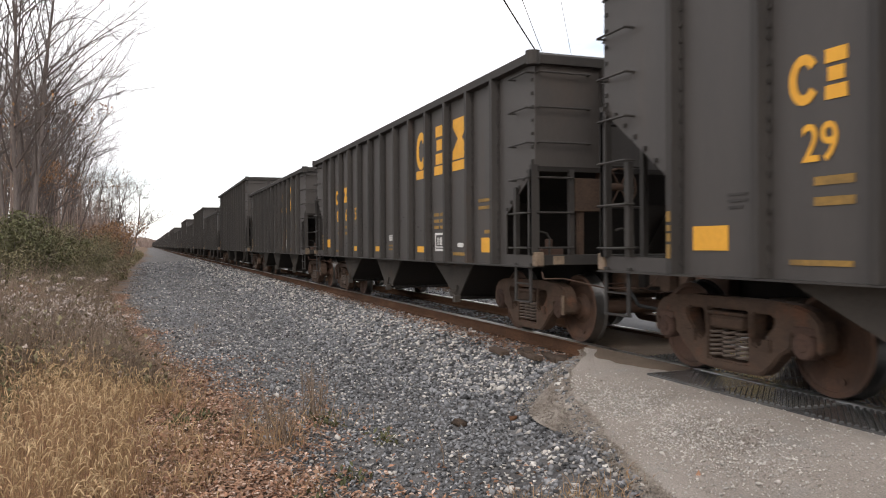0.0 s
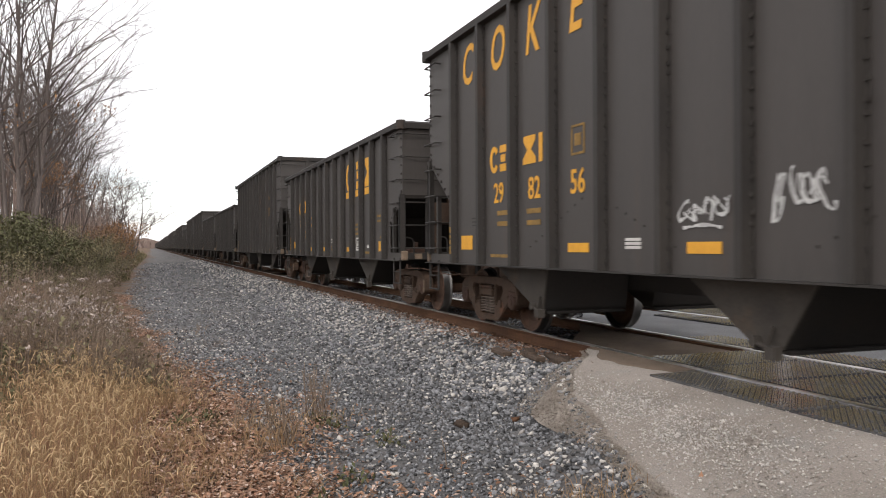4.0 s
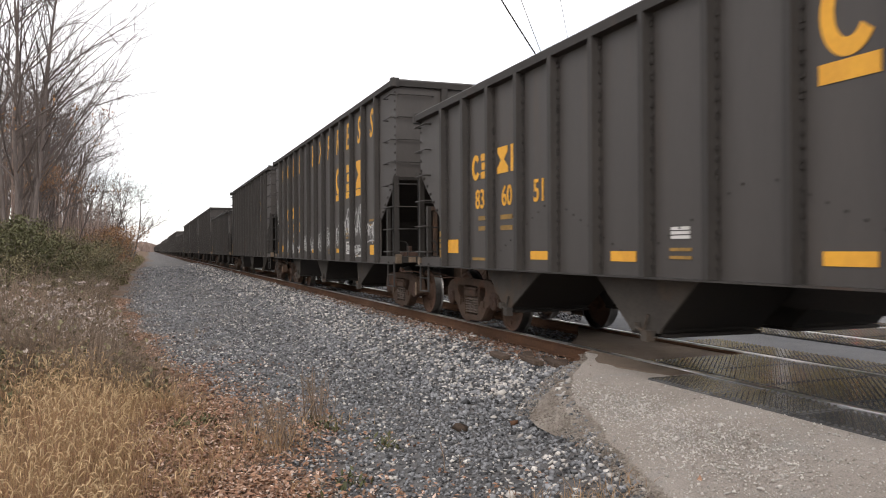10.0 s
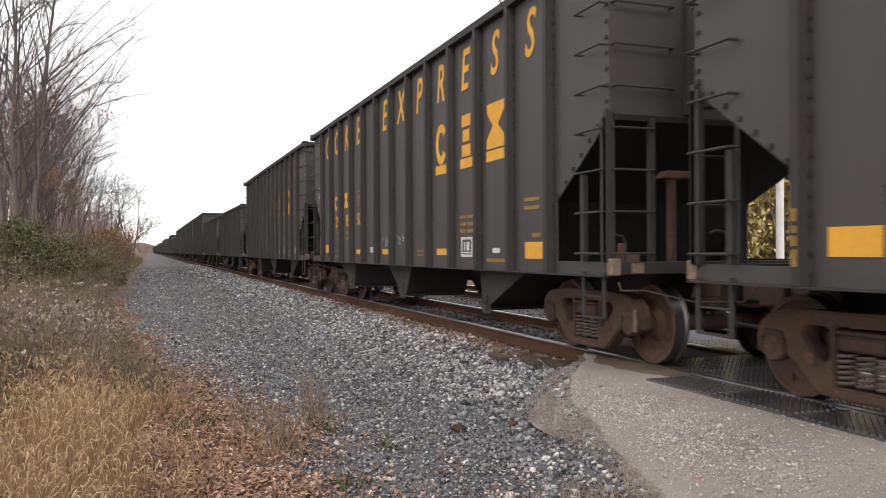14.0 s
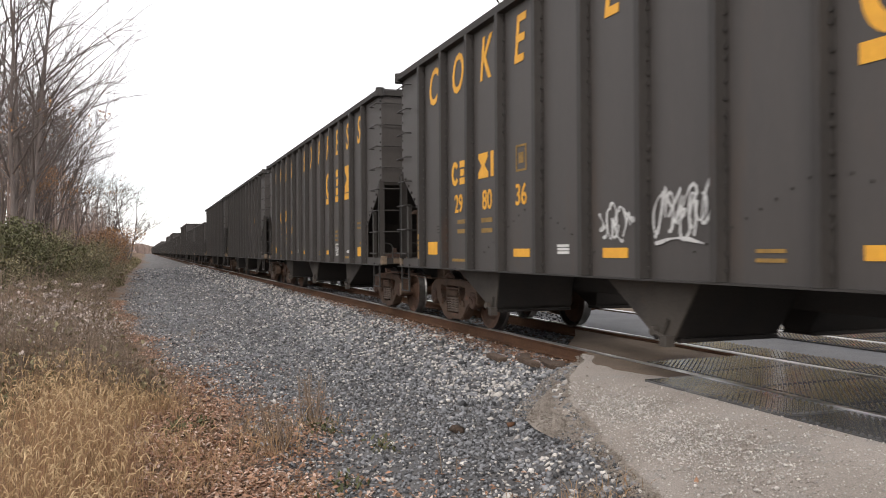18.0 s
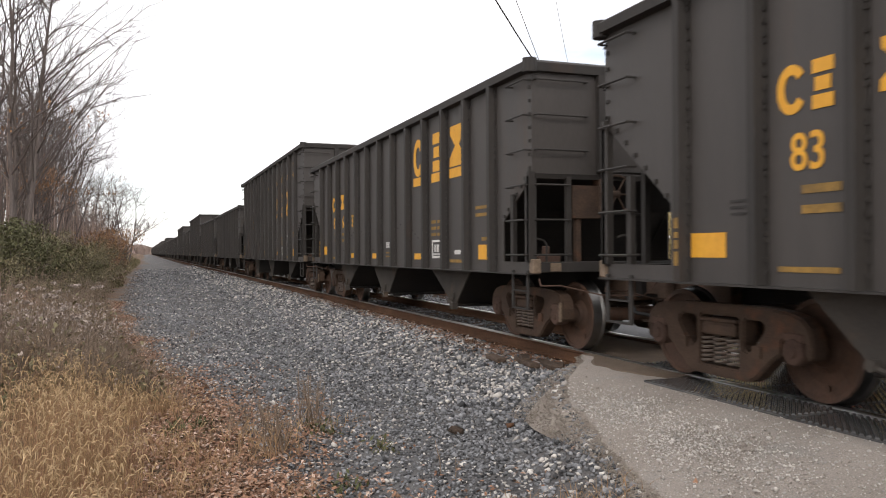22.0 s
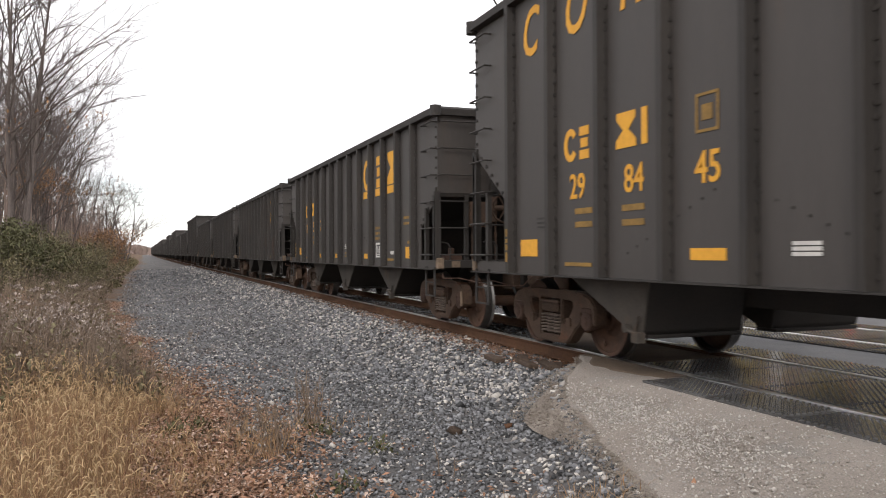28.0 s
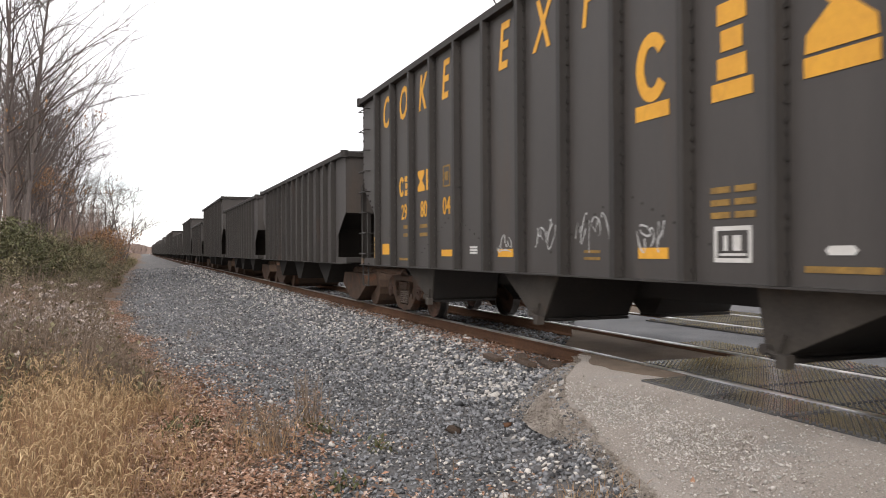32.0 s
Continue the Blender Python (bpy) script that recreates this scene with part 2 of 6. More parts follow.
# ---- mesh helpers ----
class Mesh:
    """Collects boxes, bars, prisms and lathed shapes into one mesh."""

    def __init__(self):
        self.v, self.f = [], []

    def add(self, verts, faces):
        k = len(self.v)
        self.v += [tuple(p) for p in verts]
        self.f += [tuple(i + k for i in q) for q in faces]
        return self

    def box(self, x0, x1, y0, y1, z0, z1):
        v = [(x, y, z) for x in (x0, x1) for y in (y0, y1) for z in (z0, z1)]
        return self.add(v, [(0, 1, 3, 2), (4, 6, 7, 5), (0, 4, 5, 1), (2, 3, 7, 6), (0, 2, 6, 4), (1, 5, 7, 3)])

    def prism(self, shape, axis, a, b):
        """A closed outline pulled along an axis; the outline's two coordinates are the other axes in order."""
        n = len(shape)
        put = {"x": lambda p, c: (c, p[0], p[1]), "y": lambda p, c: (p[0], c, p[1]), "z": lambda p, c: (p[0], p[1], c)}[axis]
        v = [put(p, a) for p in shape] + [put(p, b) for p in shape]
        return self.add(v, [tuple(range(n)), tuple(range(2 * n - 1, n - 1, -1))] + [(i, n + i, n + (i + 1) % n, (i + 1) % n) for i in range(n)])

    def bar(self, p, q, r, n=8, r2=None):
        p, q = Vector(p), Vector(q)
        d = (q - p).normalized()
        s = d.cross((0, 0, 1) if abs(d.z) < 0.9 else (1, 0, 0)).normalized()
        u = d.cross(s)
        v = [c + rr * (cos(2 * pi * i / n) * s + sin(2 * pi * i / n) * u) for c, rr in ((p, r), (q, r if r2 is None else r2)) for i in range(n)]
        return self.add(v, [(i, (i + 1) % n, n + (i + 1) % n, n + i) for i in range(n)] + [tuple(range(n - 1, -1, -1)), tuple(range(n, 2 * n))])

    def lathe(self, line, n=32, close=True):
        """A line of (x, radius) turned about the x axis."""
        k = len(line)
        v = [(x, r * cos(2 * pi * i / n), r * sin(2 * pi * i / n)) for i in range(n) for x, r in line]
        f = []
        for i in range(n):
            j = (i + 1) % n
            for a in range(k - 1):
                f.append((i * k + a, i * k + a + 1, j * k + a + 1, j * k + a))
            if close:
                f.append((i * k + k - 1, i * k, j * k, j * k + k - 1))
        return self.add(v, f)

    def mirrored(self):
        """The same again on the other side of x = 0."""
        return self.add([(-x, y, z) for x, y, z in self.v], [tuple(reversed(q)) for q in self.f])

    def data(self, name, mat, bevel=0.0, smooth=False):
        me = bpy.data.meshes.new(name)
        me.from_pydata(self.v, [], self.f)
        bm = bmesh.new()
        bm.from_mesh(me)
        bmesh.ops.recalc_face_normals(bm, faces=bm.faces)
        if bevel:
            bmesh.ops.bevel(bm, geom=[e for e in bm.edges if e.is_manifold and e.calc_face_angle(0) > 0.5], offset=bevel, segments=1, affect="EDGES")
        bm.to_mesh(me)
        bm.free()
        if smooth:
            me.polygons.foreach_set("use_smooth", [True] * len(me.polygons))
        me.materials.append(mat)
        return me


def put(name, me, parent=None, at=None, label=""):
    ob = new(name, me)
    ob.parent = parent
    if at is not None:
        ob.matrix_basis = at
    return tagged(ob, label)


def at(x, y, z, rx=0, ry=0, rz=0):
    return pose(x, y, z, rx, ry, rz)


def thing(name, label, category, group="", place=None, kind=""):
    ob = tagged(new(name), label, category, group, kind)
    if place is not None:
        ob.matrix_basis = place
    return ob


def soup(name, verts, faces, mat):
    """A mesh from arrays, for very many small pieces."""
    me = bpy.data.meshes.new(name)
    me.from_pydata(verts, [], faces)
    me.materials.append(mat)
    return me


# ---- the ground: one sheet with the ballast shoulders and the bank ----
TRACK, SECOND = 5.85, 9.78


def steps(x, table):
    """A smooth line through (x, z) corners."""
    for (a, za), (b, zb) in zip(table, table[1:]):
        if x <= b:
            k = min(1, max(0, (x - a) / (b - a)))
            k = k * k * (3 - 2 * k)
            return za + (zb - za) * k
    return table[-1][1]


PROFILE = [(-400, 3.0), (-60, 2.2), (-14, 1.5), (-5, 0.25), (-2.2, -0.38), (-0.4, -0.50), (2.4, -0.47), (3.4, -0.42), (4.45, -0.20), (11.2, -0.20), (12.6, -0.45), (30, -0.5), (400, -1.0)]


def left_edge(y):
    """Where the gravel gives way to weeds."""
    return steps(y, [(3, 1.15), (5.5, 0.95), (10, 0.62), (15, 0.0), (22, -0.5), (32, -0.9), (60, -1.0), (150, -0.6)]) + 0.16 * sin(y * 0.9) + 0.08 * sin(y * 2.3)


def ground_z(x, y):
    z = steps(x, PROFILE)
    z += 0.035 * noise.noise((x * 0.45, y * 0.45, 0)) * (1 if x < 3.6 or x > 12 else 0.25)
    # the road climbs to the crossing and hides the shoulder under it
    road = min(1, max(0, (x - road_edge(y) + 0.55) / 0.55)) if y < 9 else 0
    if road > 0 and x < 4.45:
        z = z * (1 - road) + (apron_z(x) - (0.05 if x > road_edge(y) + 0.1 else 0.035)) * road
    return z


def road_edge(y):
    """The ragged left edge of the road and its concrete apron."""
    for (ya, xa), (yb, xb) in zip(EDGE, EDGE[1:]):
        if y <= yb:
            return xa + (xb - xa) * min(1, max(0, (y - ya) / (yb - ya)))
    return EDGE[-1][1]


EDGE = [(-30, -16.0), (-6, -3.2), (0, 1.0), (2.5, 2.25), (4.0, 2.80), (5.0, 3.10), (5.9, 3.42), (6.6, 3.62), (7.3, 4.05), (7.9, 4.55), (8.35, 4.90), (8.7, 5.03)]


def apron_z(x):
    return steps(x, [(-40, -0.6), (0.5, -0.34), (2.8, -0.22), (4.4, -0.03), (5.1, -0.02), (11.2, -0.02), (12.5, -0.08), (60, -0.5)])


def spread(lo, hi, fine_lo, fine_hi, step, grow=1.35):
    line, s = list(np.arange(fine_lo, fine_hi + 1e-6, step)), step
    while line[-1] < hi:
        s *= grow
        line.append(min(hi, line[-1] + s))
    s = step
    while line[0] > lo:
        s *= grow
        line.insert(0, max(lo, line[0] - s))
    return line


def ground():
    xs, ys = spread(-2500, 2500, -7, 13.2, 0.22), spread(-2500, 2500, -2, 40, 0.3, 1.25)
    v = [(x, y, ground_z(x, y)) for y in ys for x in xs]
    n = len(xs)
    f = [(j * n + i, j * n + i + 1, (j + 1) * n + i + 1, (j + 1) * n + i) for j in range(len(ys) - 1) for i in range(n - 1)]
    me = soup("ground", v, f, GROUND)
    me.polygons.foreach_set("use_smooth", [True] * len(f))
    earth = me.attributes.new("earth", "FLOAT", "POINT")
    vals = []
    for x, y, z in v:
        e = (left_edge(y) - x) / 1.2 + 0.72 + 0.8 * noise.noise((x * 1.3, y * 0.9, 3))
        if x > 12.4:
            e = 1
        vals.append(min(1, max(0, e)))
    earth.data.foreach_set("value", vals)
    ob = new("ground", me)
    return tagged(ob, "grey gravel beside the track giving way to brown earth under dry weeds", "ground", kind="structure")


ground()


def road():
    """The concrete apron up to the first rail, and the asphalt beyond the second track."""
    ys = sorted([-30, -20, -12, -6, -3, -1, 6.535, 6.56] + list(np.arange(0, 8.75, 0.25)))
    v, f, rows = [], [], 14
    for y in ys:
        e = road_edge(y) + 0.06 * noise.noise((0, y * 2.3, 5)) + 0.05 * noise.noise((0, y * 6, 8))
        far = 5.052 if y > 6.55 else 4.475
        far = max(far, e + 0.02)
        for i in range(rows):
            k = i / (rows - 1)
            x = e + (far - e) * k
            z = apron_z(x) + 0.012 * noise.noise((x * 2, y * 2, 1)) * (k < 0.95)
            if i == 0:
                z -= 0.045
            v.append((x, y, z))
    for j in range(len(ys) - 1):
        for i in range(rows - 1):
            f.append((j * rows + i, j * rows + i + 1, (j + 1) * rows + i + 1, (j + 1) * rows + i))
    me = soup("road_apron", v, f, CONCRETE)
    me.polygons.foreach_set("use_smooth", [True] * len(f))
    tagged(new("road_apron", me), "gritty pale concrete road apron sloping up to the rails", "road", kind="structure")
    v, f = [], []
    for j, y in enumerate(ys):
        wide = 0.10 + 0.30 * max(0, 1 - abs(y - 6.6) / 1.5) + 0.10 * noise.noise((2, y * 1.7, 3))
        for i in range(5):
            k = i / 4
            x = road_edge(y) - wide + (wide + 0.16) * k
            v.append((x, y, max(ground_z(x, y), apron_z(x) - 0.06) + (-0.06, 0.002, 0.014, 0.018, 0.0)[i] + 0.01 * noise.noise((x * 5, y * 5, 2))))
        if j:
            f += [((j - 1) * 5 + i, (j - 1) * 5 + i + 1, j * 5 + i + 1, j * 5 + i) for i in range(4)]
    tagged(new("apron_verge", soup("apron_verge", v, f, VERGE)), "gritty brown dirt verge along the concrete apron", "road", kind="structure")
    v, f = [], []
    for j, y in enumerate(np.arange(6.58, 8.62, 0.12)):
        x0 = 4.92 - 0.34 * min(1, max(0, (8.3 - y) / 0.6)) * (0.5 + 0.5 * min(1, (y - 6.5) / 0.8)) + 0.06 * noise.noise((1, y * 3, 4))
        v += [(x0, y, apron_z(x0) - 0.014), (x0 + 0.06, y, apron_z(x0) + 0.010), (5.05, y, apron_z(5.0) + 0.012)]
        if j:
            f += [(3 * j - 3, 3 * j - 2, 3 * j + 1, 3 * j), (3 * j - 2, 3 * j - 1, 3 * j + 2, 3 * j + 1)]
    tagged(new("rail_side_dirt", soup("rail_side_dirt", v, f, DIRT_FILL)), "brown dirt packed along the rail on the apron", "road", kind="structure")
    m = Mesh()
    m.prism([(6.70, -30), (9.02, -30), (9.02, 14.9), (8.2, 14.2), (6.70, 11.7)], "z", -0.25, -0.035)
    tagged(new("road_between_tracks", m.data("road_between_tracks", ASPHALT)), "worn dark asphalt between the two tracks", "road", kind="structure")
    m = Mesh()
    m.prism([(10.62, -14), (40, 6), (62, 30), (44, 42), (12.6, 17.0), (10.62, 16.4)], "z", -0.45, -0.045)
    tagged(new("road_beyond", m.data("road_beyond", ASPHALT)), "worn grey asphalt road beyond the tracks", "road", kind="structure")
    for c, y1, nm in ((TRACK, 9.4, "crossing_fill"), (SECOND, 15.0, "crossing_fill_far")):
        m = Mesh().prism([(c - 0.70, -30), (c + 0.70, -30), (c + 0.70, y1 + 2.1), (c + 0.2, y1 + 1.2), (c - 0.70, y1 - 0.1)], "z", -0.2, -0.055)
        tagged(new(nm, m.data(nm, DIRT_FILL)), "brown dirt-covered fill between the rails", "road", kind="structure")


road()


# ---- the two tracks ----
def rails():
    side = [(-0.068, -0.172), (0.068, -0.172), (0.068, -0.158), (0.012, -0.140), (0.010, -0.052), (0.036, -0.040), (0.036, -0.016), (-0.036, -0.016), (-0.036, -0.040), (-0.010, -0.052), (-0.012, -0.140), (-0.068, -0.158)]
    head = [(-0.0365, -0.018), (0.0365, -0.018), (0.0365, -0.007), (0.029, 0.0), (-0.029, 0.0), (-0.0365, -0.007)]
    web, top = Mesh().prism(side, "y", -900, 900).data("rail_web", RUST_RAIL), Mesh().prism(head, "y", -900, 900).data("rail_head", RAIL_HEAD)
    for c in (TRACK, SECOND):
        for s in (-0.753, 0.753):
            ob = put("rail", web, None, at(c + s, 0, 0))
            tagged(ob, "rusty steel rail with a polished running surface", "rail", "rails", "structure")
            put("rail_head", top, ob, None, "polished rail head")


rails()


def ties():
    one = Mesh().box(-1.3, 1.3, -0.115, 0.115, -0.36, -0.178).data("tie", TIE, 0.012)
    plate = Mesh().box(-0.17, 0.17, -0.09, 0.09, -0.180, -0.170)
    for sx in (-0.11, 0.11):
        for sy in (-0.06, 0.06):
            plate.box(sx - 0.012, sx + 0.012, sy - 0.012, sy + 0.012, -0.17, -0.145)
    plate = plate.data("tie_plate", RUST_RAIL)
    for c in (TRACK, SECOND):
        ob = tagged(new("track_ties" if c == TRACK else "second_track_ties"), "weathered wooden ties half buried in ballast", "ties", kind="structure")
        for i in range(72 if c == TRACK else 40):
            y = 8.95 + i * 0.52 + (3.4 if c == SECOND else 0)
            t = put("tie", one, ob, at(c + R.uniform(-0.05, 0.05), y + R.uniform(-0.03, 0.03), R.uniform(-0.006, 0.004), 0, 0, R.uniform(-1.2, 1.2)))
            if c == TRACK and i < 40:
                put("tie_plate", plate, t, at(-0.753, 0, 0))
    rest = Mesh()
    for i in range(500):
        y = 46.6 + i * 0.52
        rest.box(TRACK - 1.3, TRACK + 1.3, y - 0.115, y + 0.115, -0.36, -0.18)
    tagged(new("far_ties", rest.data("far_ties", TIE)), "far wooden ties under the train", "ties", kind="stuff")
    # loose timber at the end of the crossing
    for i, (x, y, a, w) in enumerate(((4.62, 8.75, 72, 0.9), (4.45, 9.0, 80, 0.75), (4.6, 9.35, 66, 0.8), (4.30, 9.6, 85, 0.5), (4.66, 8.55, 60, 0.7))):
        me = Mesh().box(-w / 2, w / 2, -0.06, 0.06, -0.03, 0.03).data("timber_scrap", TIE, 0.01)
        put("timber_scrap", me, None, at(x, y, ground_z(x, y) + 0.045, R.uniform(-6, 6), R.uniform(-5, 5), a))
        tagged(bpy.context.scene.objects["timber_scrap" if i == 0 else "timber_scrap.%03d" % i], "broken brown piece of weathered tie timber on the ballast", "timber", "timber scraps")


ties()


# ---- the rubber panels of the crossing ----
def ribbed(name, w, l, turn=42, pitch=0.044, proud=0.014):
    """A panel w across the track and l along it, with raised bars running aslant over it."""
    m = Mesh().box(0, w, 0, l, -0.12, -0.024)
    d, side = Vector((sin(radians(turn)), cos(radians(turn)))), Vector((cos(radians(turn)), -sin(radians(turn))))
    reach, k = w + l, -int(2 * (w + l) / pitch)
    lo, hi = Vector((0.03, 0.03)), Vector((w - 0.03, l - 0.03))
    while k * pitch < reach:
        c = side * (k * pitch)
        k += 1
        t0, t1 = -reach * 2, reach * 2
        for a in (0, 1):
            u, v = (lo[a] - c[a]) / d[a], (hi[a] - c[a]) / d[a]
            t0, t1 = max(t0, min(u, v)), min(t1, max(u, v))
        if t1 - t0 < 0.05:
            continue
        p, q = c + d * t0, c + d * t1
        v = []
        for e in (p, q):
            for r, z in ((-0.016, -0.0245), (-0.011, -0.024 + proud), (0.011, -0.024 + proud), (0.016, -0.0245)):
                v.append((e.x + side.x * r, e.y + side.y * r, z))
        m.add(v, [(0, 1, 5, 4), (1, 2, 6, 5), (2, 3, 7, 6), (0, 3, 2, 1), (4, 5, 6, 7)])
    return soup(name, m.v, m.f, RUBBER)


def panels():
    long = 0.905
    wide, slim, worn = ribbed("gauge_panel", 1.385, long), ribbed("field_panel", 0.575, long, 44, 0.044, 0.012), ribbed("worn_field_panel", 0.575, long, 44, 0.044, 0.004)
    far = ribbed("far_field_panel", 0.62, long, 40)
    for x, y1, me, nm in ((4.48, 6.55, slim, "field_panel"), (5.17, 7.62, wide, "gauge_panel"), (6.67, 9.0, far, "field_panel"),
                          (8.38, 12.1, far, "field_panel"), (9.10, 12.9, wide, "gauge_panel"), (10.6, 14.0, far, "field_panel")):
        for i in range(15):
            data = worn if me is slim and i == 0 else me
            ob = put(nm, data, None, at(x, y1 - (i + 1) * (long + 0.014), 0.009 + R.uniform(-0.004, 0.002), R.uniform(-0.25, 0.25), R.uniform(-0.25, 0.25)))
            tagged(ob, "damp black rubber crossing panel with slanting ribs beside the rail", "crossing panel", "crossing panels")


panels()


# ---- the hopper cars ----
GAUGE = 0.753
SHEET, OUT = 1.55, 1.64  # half widths: side sheets, and ribs and sills


class Kind:
    def __init__(self, body, bay, pitch, top, length, bays, opening, trucks):
        self.body, self.bay, self.pitch, self.top, self.length, self.bays = body, bay, pitch, top, length, bays
        # at each end (+1 rear, -1 front): depth of the open end bay, height of its edge, height of the slope at the end sheet
        self.opening, self.trucks = opening, trucks


# each bay: where its side sheet starts and ends below the sill, and the flat outlet between, from the rear end
TALL = Kind(14.85, 1.19, 1.0383, 4.37, 16.17, ((2.25, 3.42, 3.62, 3.74), (6.44, 7.25, 7.58, 7.93), (11.11, 11.23, 11.43, 12.60)),
            {1: (1.08, 1.78, 2.54), -1: (1.10, 1.76, 2.54)}, {1: 1.24, -1: 1.28})
LOW = Kind(13.0, 1.25, 0.8892, 3.49, 14.62, ((2.37, 2.96, 3.18, 4.05), (5.32, 5.98, 6.46, 7.04), (8.92, 9.84, 10.06, 10.63)),
           {1: (1.04, 1.64, 2.46), -1: (0.82, 1.60, 2.12)}, {1: 1.08, -1: 1.18})
WHEEL_R, HALF_BASE = 0.425, 0.875


def wheel_data():
    k = WHEEL_R / 0.457
    tread = [(-0.038, 0.452), (0.075, 0.458), (0.085, 0.472), (0.108, 0.482), (0.110, 0.466), (0.060, 0.440), (-0.030, 0.440)]
    plate = [(0.10, 0.445), (0.06, 0.450), (-0.044, 0.449), (-0.046, 0.405), (-0.034, 0.400), (-0.020, 0.380), (0.012, 0.300), (0.016, 0.200), (-0.02, 0.150), (-0.055, 0.135), (-0.060, 0.0), (0.10, 0.0), (0.10, 0.135), (0.05, 0.160), (0.045, 0.300), (0.06, 0.39)]
    return [(x, r * k) for x, r in tread], [(x, r * k) for x, r in plate]


def wheelset_meshes():
    tread, plate = wheel_data()
    rim, disc = [Mesh(), Mesh()], Mesh()
    for k, s in enumerate((-1, 1)):
        rim[k].lathe([(s * GAUGE - s * x, r) for x, r in tread], 44)
        disc.lathe([(s * GAUGE - s * x, r) for x, r in plate], 44, False)
    disc.bar((-0.9, 0, 0), (0.9, 0, 0), 0.085, 14)
    # three balance scars that show the turning
    for s in (-1, 1):
        for a in (0.3, 2.6, 4.4):
            c = Vector((s * (GAUGE + 0.022), 0.30 * cos(a), 0.30 * sin(a)))
            disc.bar(c, c + Vector((s * 0.012, 0, 0)), 0.028, 8)
    return [m.data("rim", TREAD) for m in rim], disc.data("wheelset", WHEEL)


RIM, DISC = wheelset_meshes()


def windowed(outline, holes, x0, x1, name, mat, bevel):
    """A plate of a closed outline with holes, given thickness along x and softened edges."""
    bm = bmesh.new()
    edges = []
    for loop in [outline] + holes:
        vs = [bm.verts.new((x0, a, b)) for a, b in loop]
        edges += [bm.edges.new((vs[i], vs[(i + 1) % len(vs)])) for i in range(len(vs))]
    bmesh.ops.triangle_fill(bm, use_beauty=True, use_dissolve=False, edges=edges)
    got = bmesh.ops.extrude_face_region(bm, geom=list(bm.faces))
    bmesh.ops.translate(bm, vec=(x1 - x0, 0, 0), verts=[v for v in got["geom"] if isinstance(v, bmesh.types.BMVert)])
    bmesh.ops.recalc_face_normals(bm, faces=bm.faces)
    bmesh.ops.bevel(bm, geom=[e for e in bm.edges if e.is_manifold and e.calc_face_angle(0) > 0.9], offset=bevel, segments=2, affect="EDGES")
    me = bpy.data.meshes.new(name)
    bm.to_mesh(me)
    bm.free()
    me.materials.append(mat)
    return me


def side_frame_mesh():
    """The cast side frame of a truck: a bowed plate with a spring window between two three-cornered windows, and open jaws over the bearings."""
    half = [(0.0, 0.755), (0.55, 0.755), (0.80, 0.735), (0.95, 0.695), (1.035, 0.62), (1.065, 0.52), (1.06, 0.40), (1.03, 0.36), (0.995, 0.37), (0.985, 0.50), (0.945, 0.555), (0.875, 0.57), (0.80, 0.555), (0.755, 0.50),
            (0.745, 0.39), (0.70, 0.355), (0.64, 0.325), (0.46, 0.155), (0.38, 0.115), (0.0, 0.105)]
    outline = half + [(-a, b) for a, b in reversed(half[1:-1])]
    tri = [(0.315, 0.615), (0.345, 0.640), (0.49, 0.640), (0.545, 0.615), (0.555, 0.575), (0.53, 0.53), (0.41, 0.395), (0.365, 0.365), (0.325, 0.375), (0.31, 0.42)]
    spring = [(-0.25, 0.20), (0.25, 0.20), (0.25, 0.63), (0.225, 0.65), (-0.225, 0.65), (-0.25, 0.63)]
    return windowed(outline, [tri, [(-a, b) for a, b in reversed(tri)], spring], -0.08, 0.08, "side_frame", TRUCK, 0.016)


def spring_mesh():
    m = Mesh()
    n, sides = 60, 5
    v = []
    for j in range(n + 1):
        a, z = j * pi / 5, 0.220 + j * 0.0040
        for i in range(sides):
            b = 2 * pi * i / sides
            rad = 0.066 + 0.014 * cos(b)
            v.append((rad * cos(a), rad * sin(a), z + 0.013 * sin(b)))
    m.add(v, [(j * sides + i, j * sides + (i + 1) % sides, (j + 1) * sides + (i + 1) % sides, (j + 1) * sides + i) for j in range(n) for i in range(sides)])
    return m.data("spring", SPRING_STEEL)


FRAME_ME, SPRING_ME = side_frame_mesh(), spring_mesh()
CAP_ME = Mesh().lathe([(-0.02, 0.0), (-0.02, 0.10), (0.02, 0.105), (0.04, 0.115), (0.13, 0.115), (0.15, 0.098), (0.15, 0.05), (0.162, 0.045), (0.162, 0.0)], 20, False).data("bearing_cap", CAP_RUST)
STRAP_ME = Mesh().box(-0.012, 0.012, -0.028, 0.028, 0.36, 0.60).data("bearing_strap", TAN_STEEL, 0.006)
FRICTION_ME = Mesh().box(-0.10, 0.10, -0.24, 0.24, 0.595, 0.625).data("friction_plate", TRUCK, 0.006)
ADAPT_ME = Mesh().box(-0.09, 0.09, -0.112, 0.112, 0.50, 0.575).data("bearing_adapter", CAP_RUST, 0.012)
BOLSTER_ME = Mesh().prism([(-1.10, 0.475), (1.10, 0.475), (1.10, 0.585), (0.4, 0.72), (-0.4, 0.72), (-1.10, 0.585)], "y", -0.215, 0.215).data("bolster", TRUCK, 0.02)
BRAKE_ME = Mesh().box(-1.1, 1.1, -0.05, 0.05, 0.33, 0.43).box(-0.85, -0.68, 0.03, 0.12, 0.30, 0.58).box(0.68, 0.85, 0.03, 0.12, 0.30, 0.58).data("brake_beam", TRUCK)


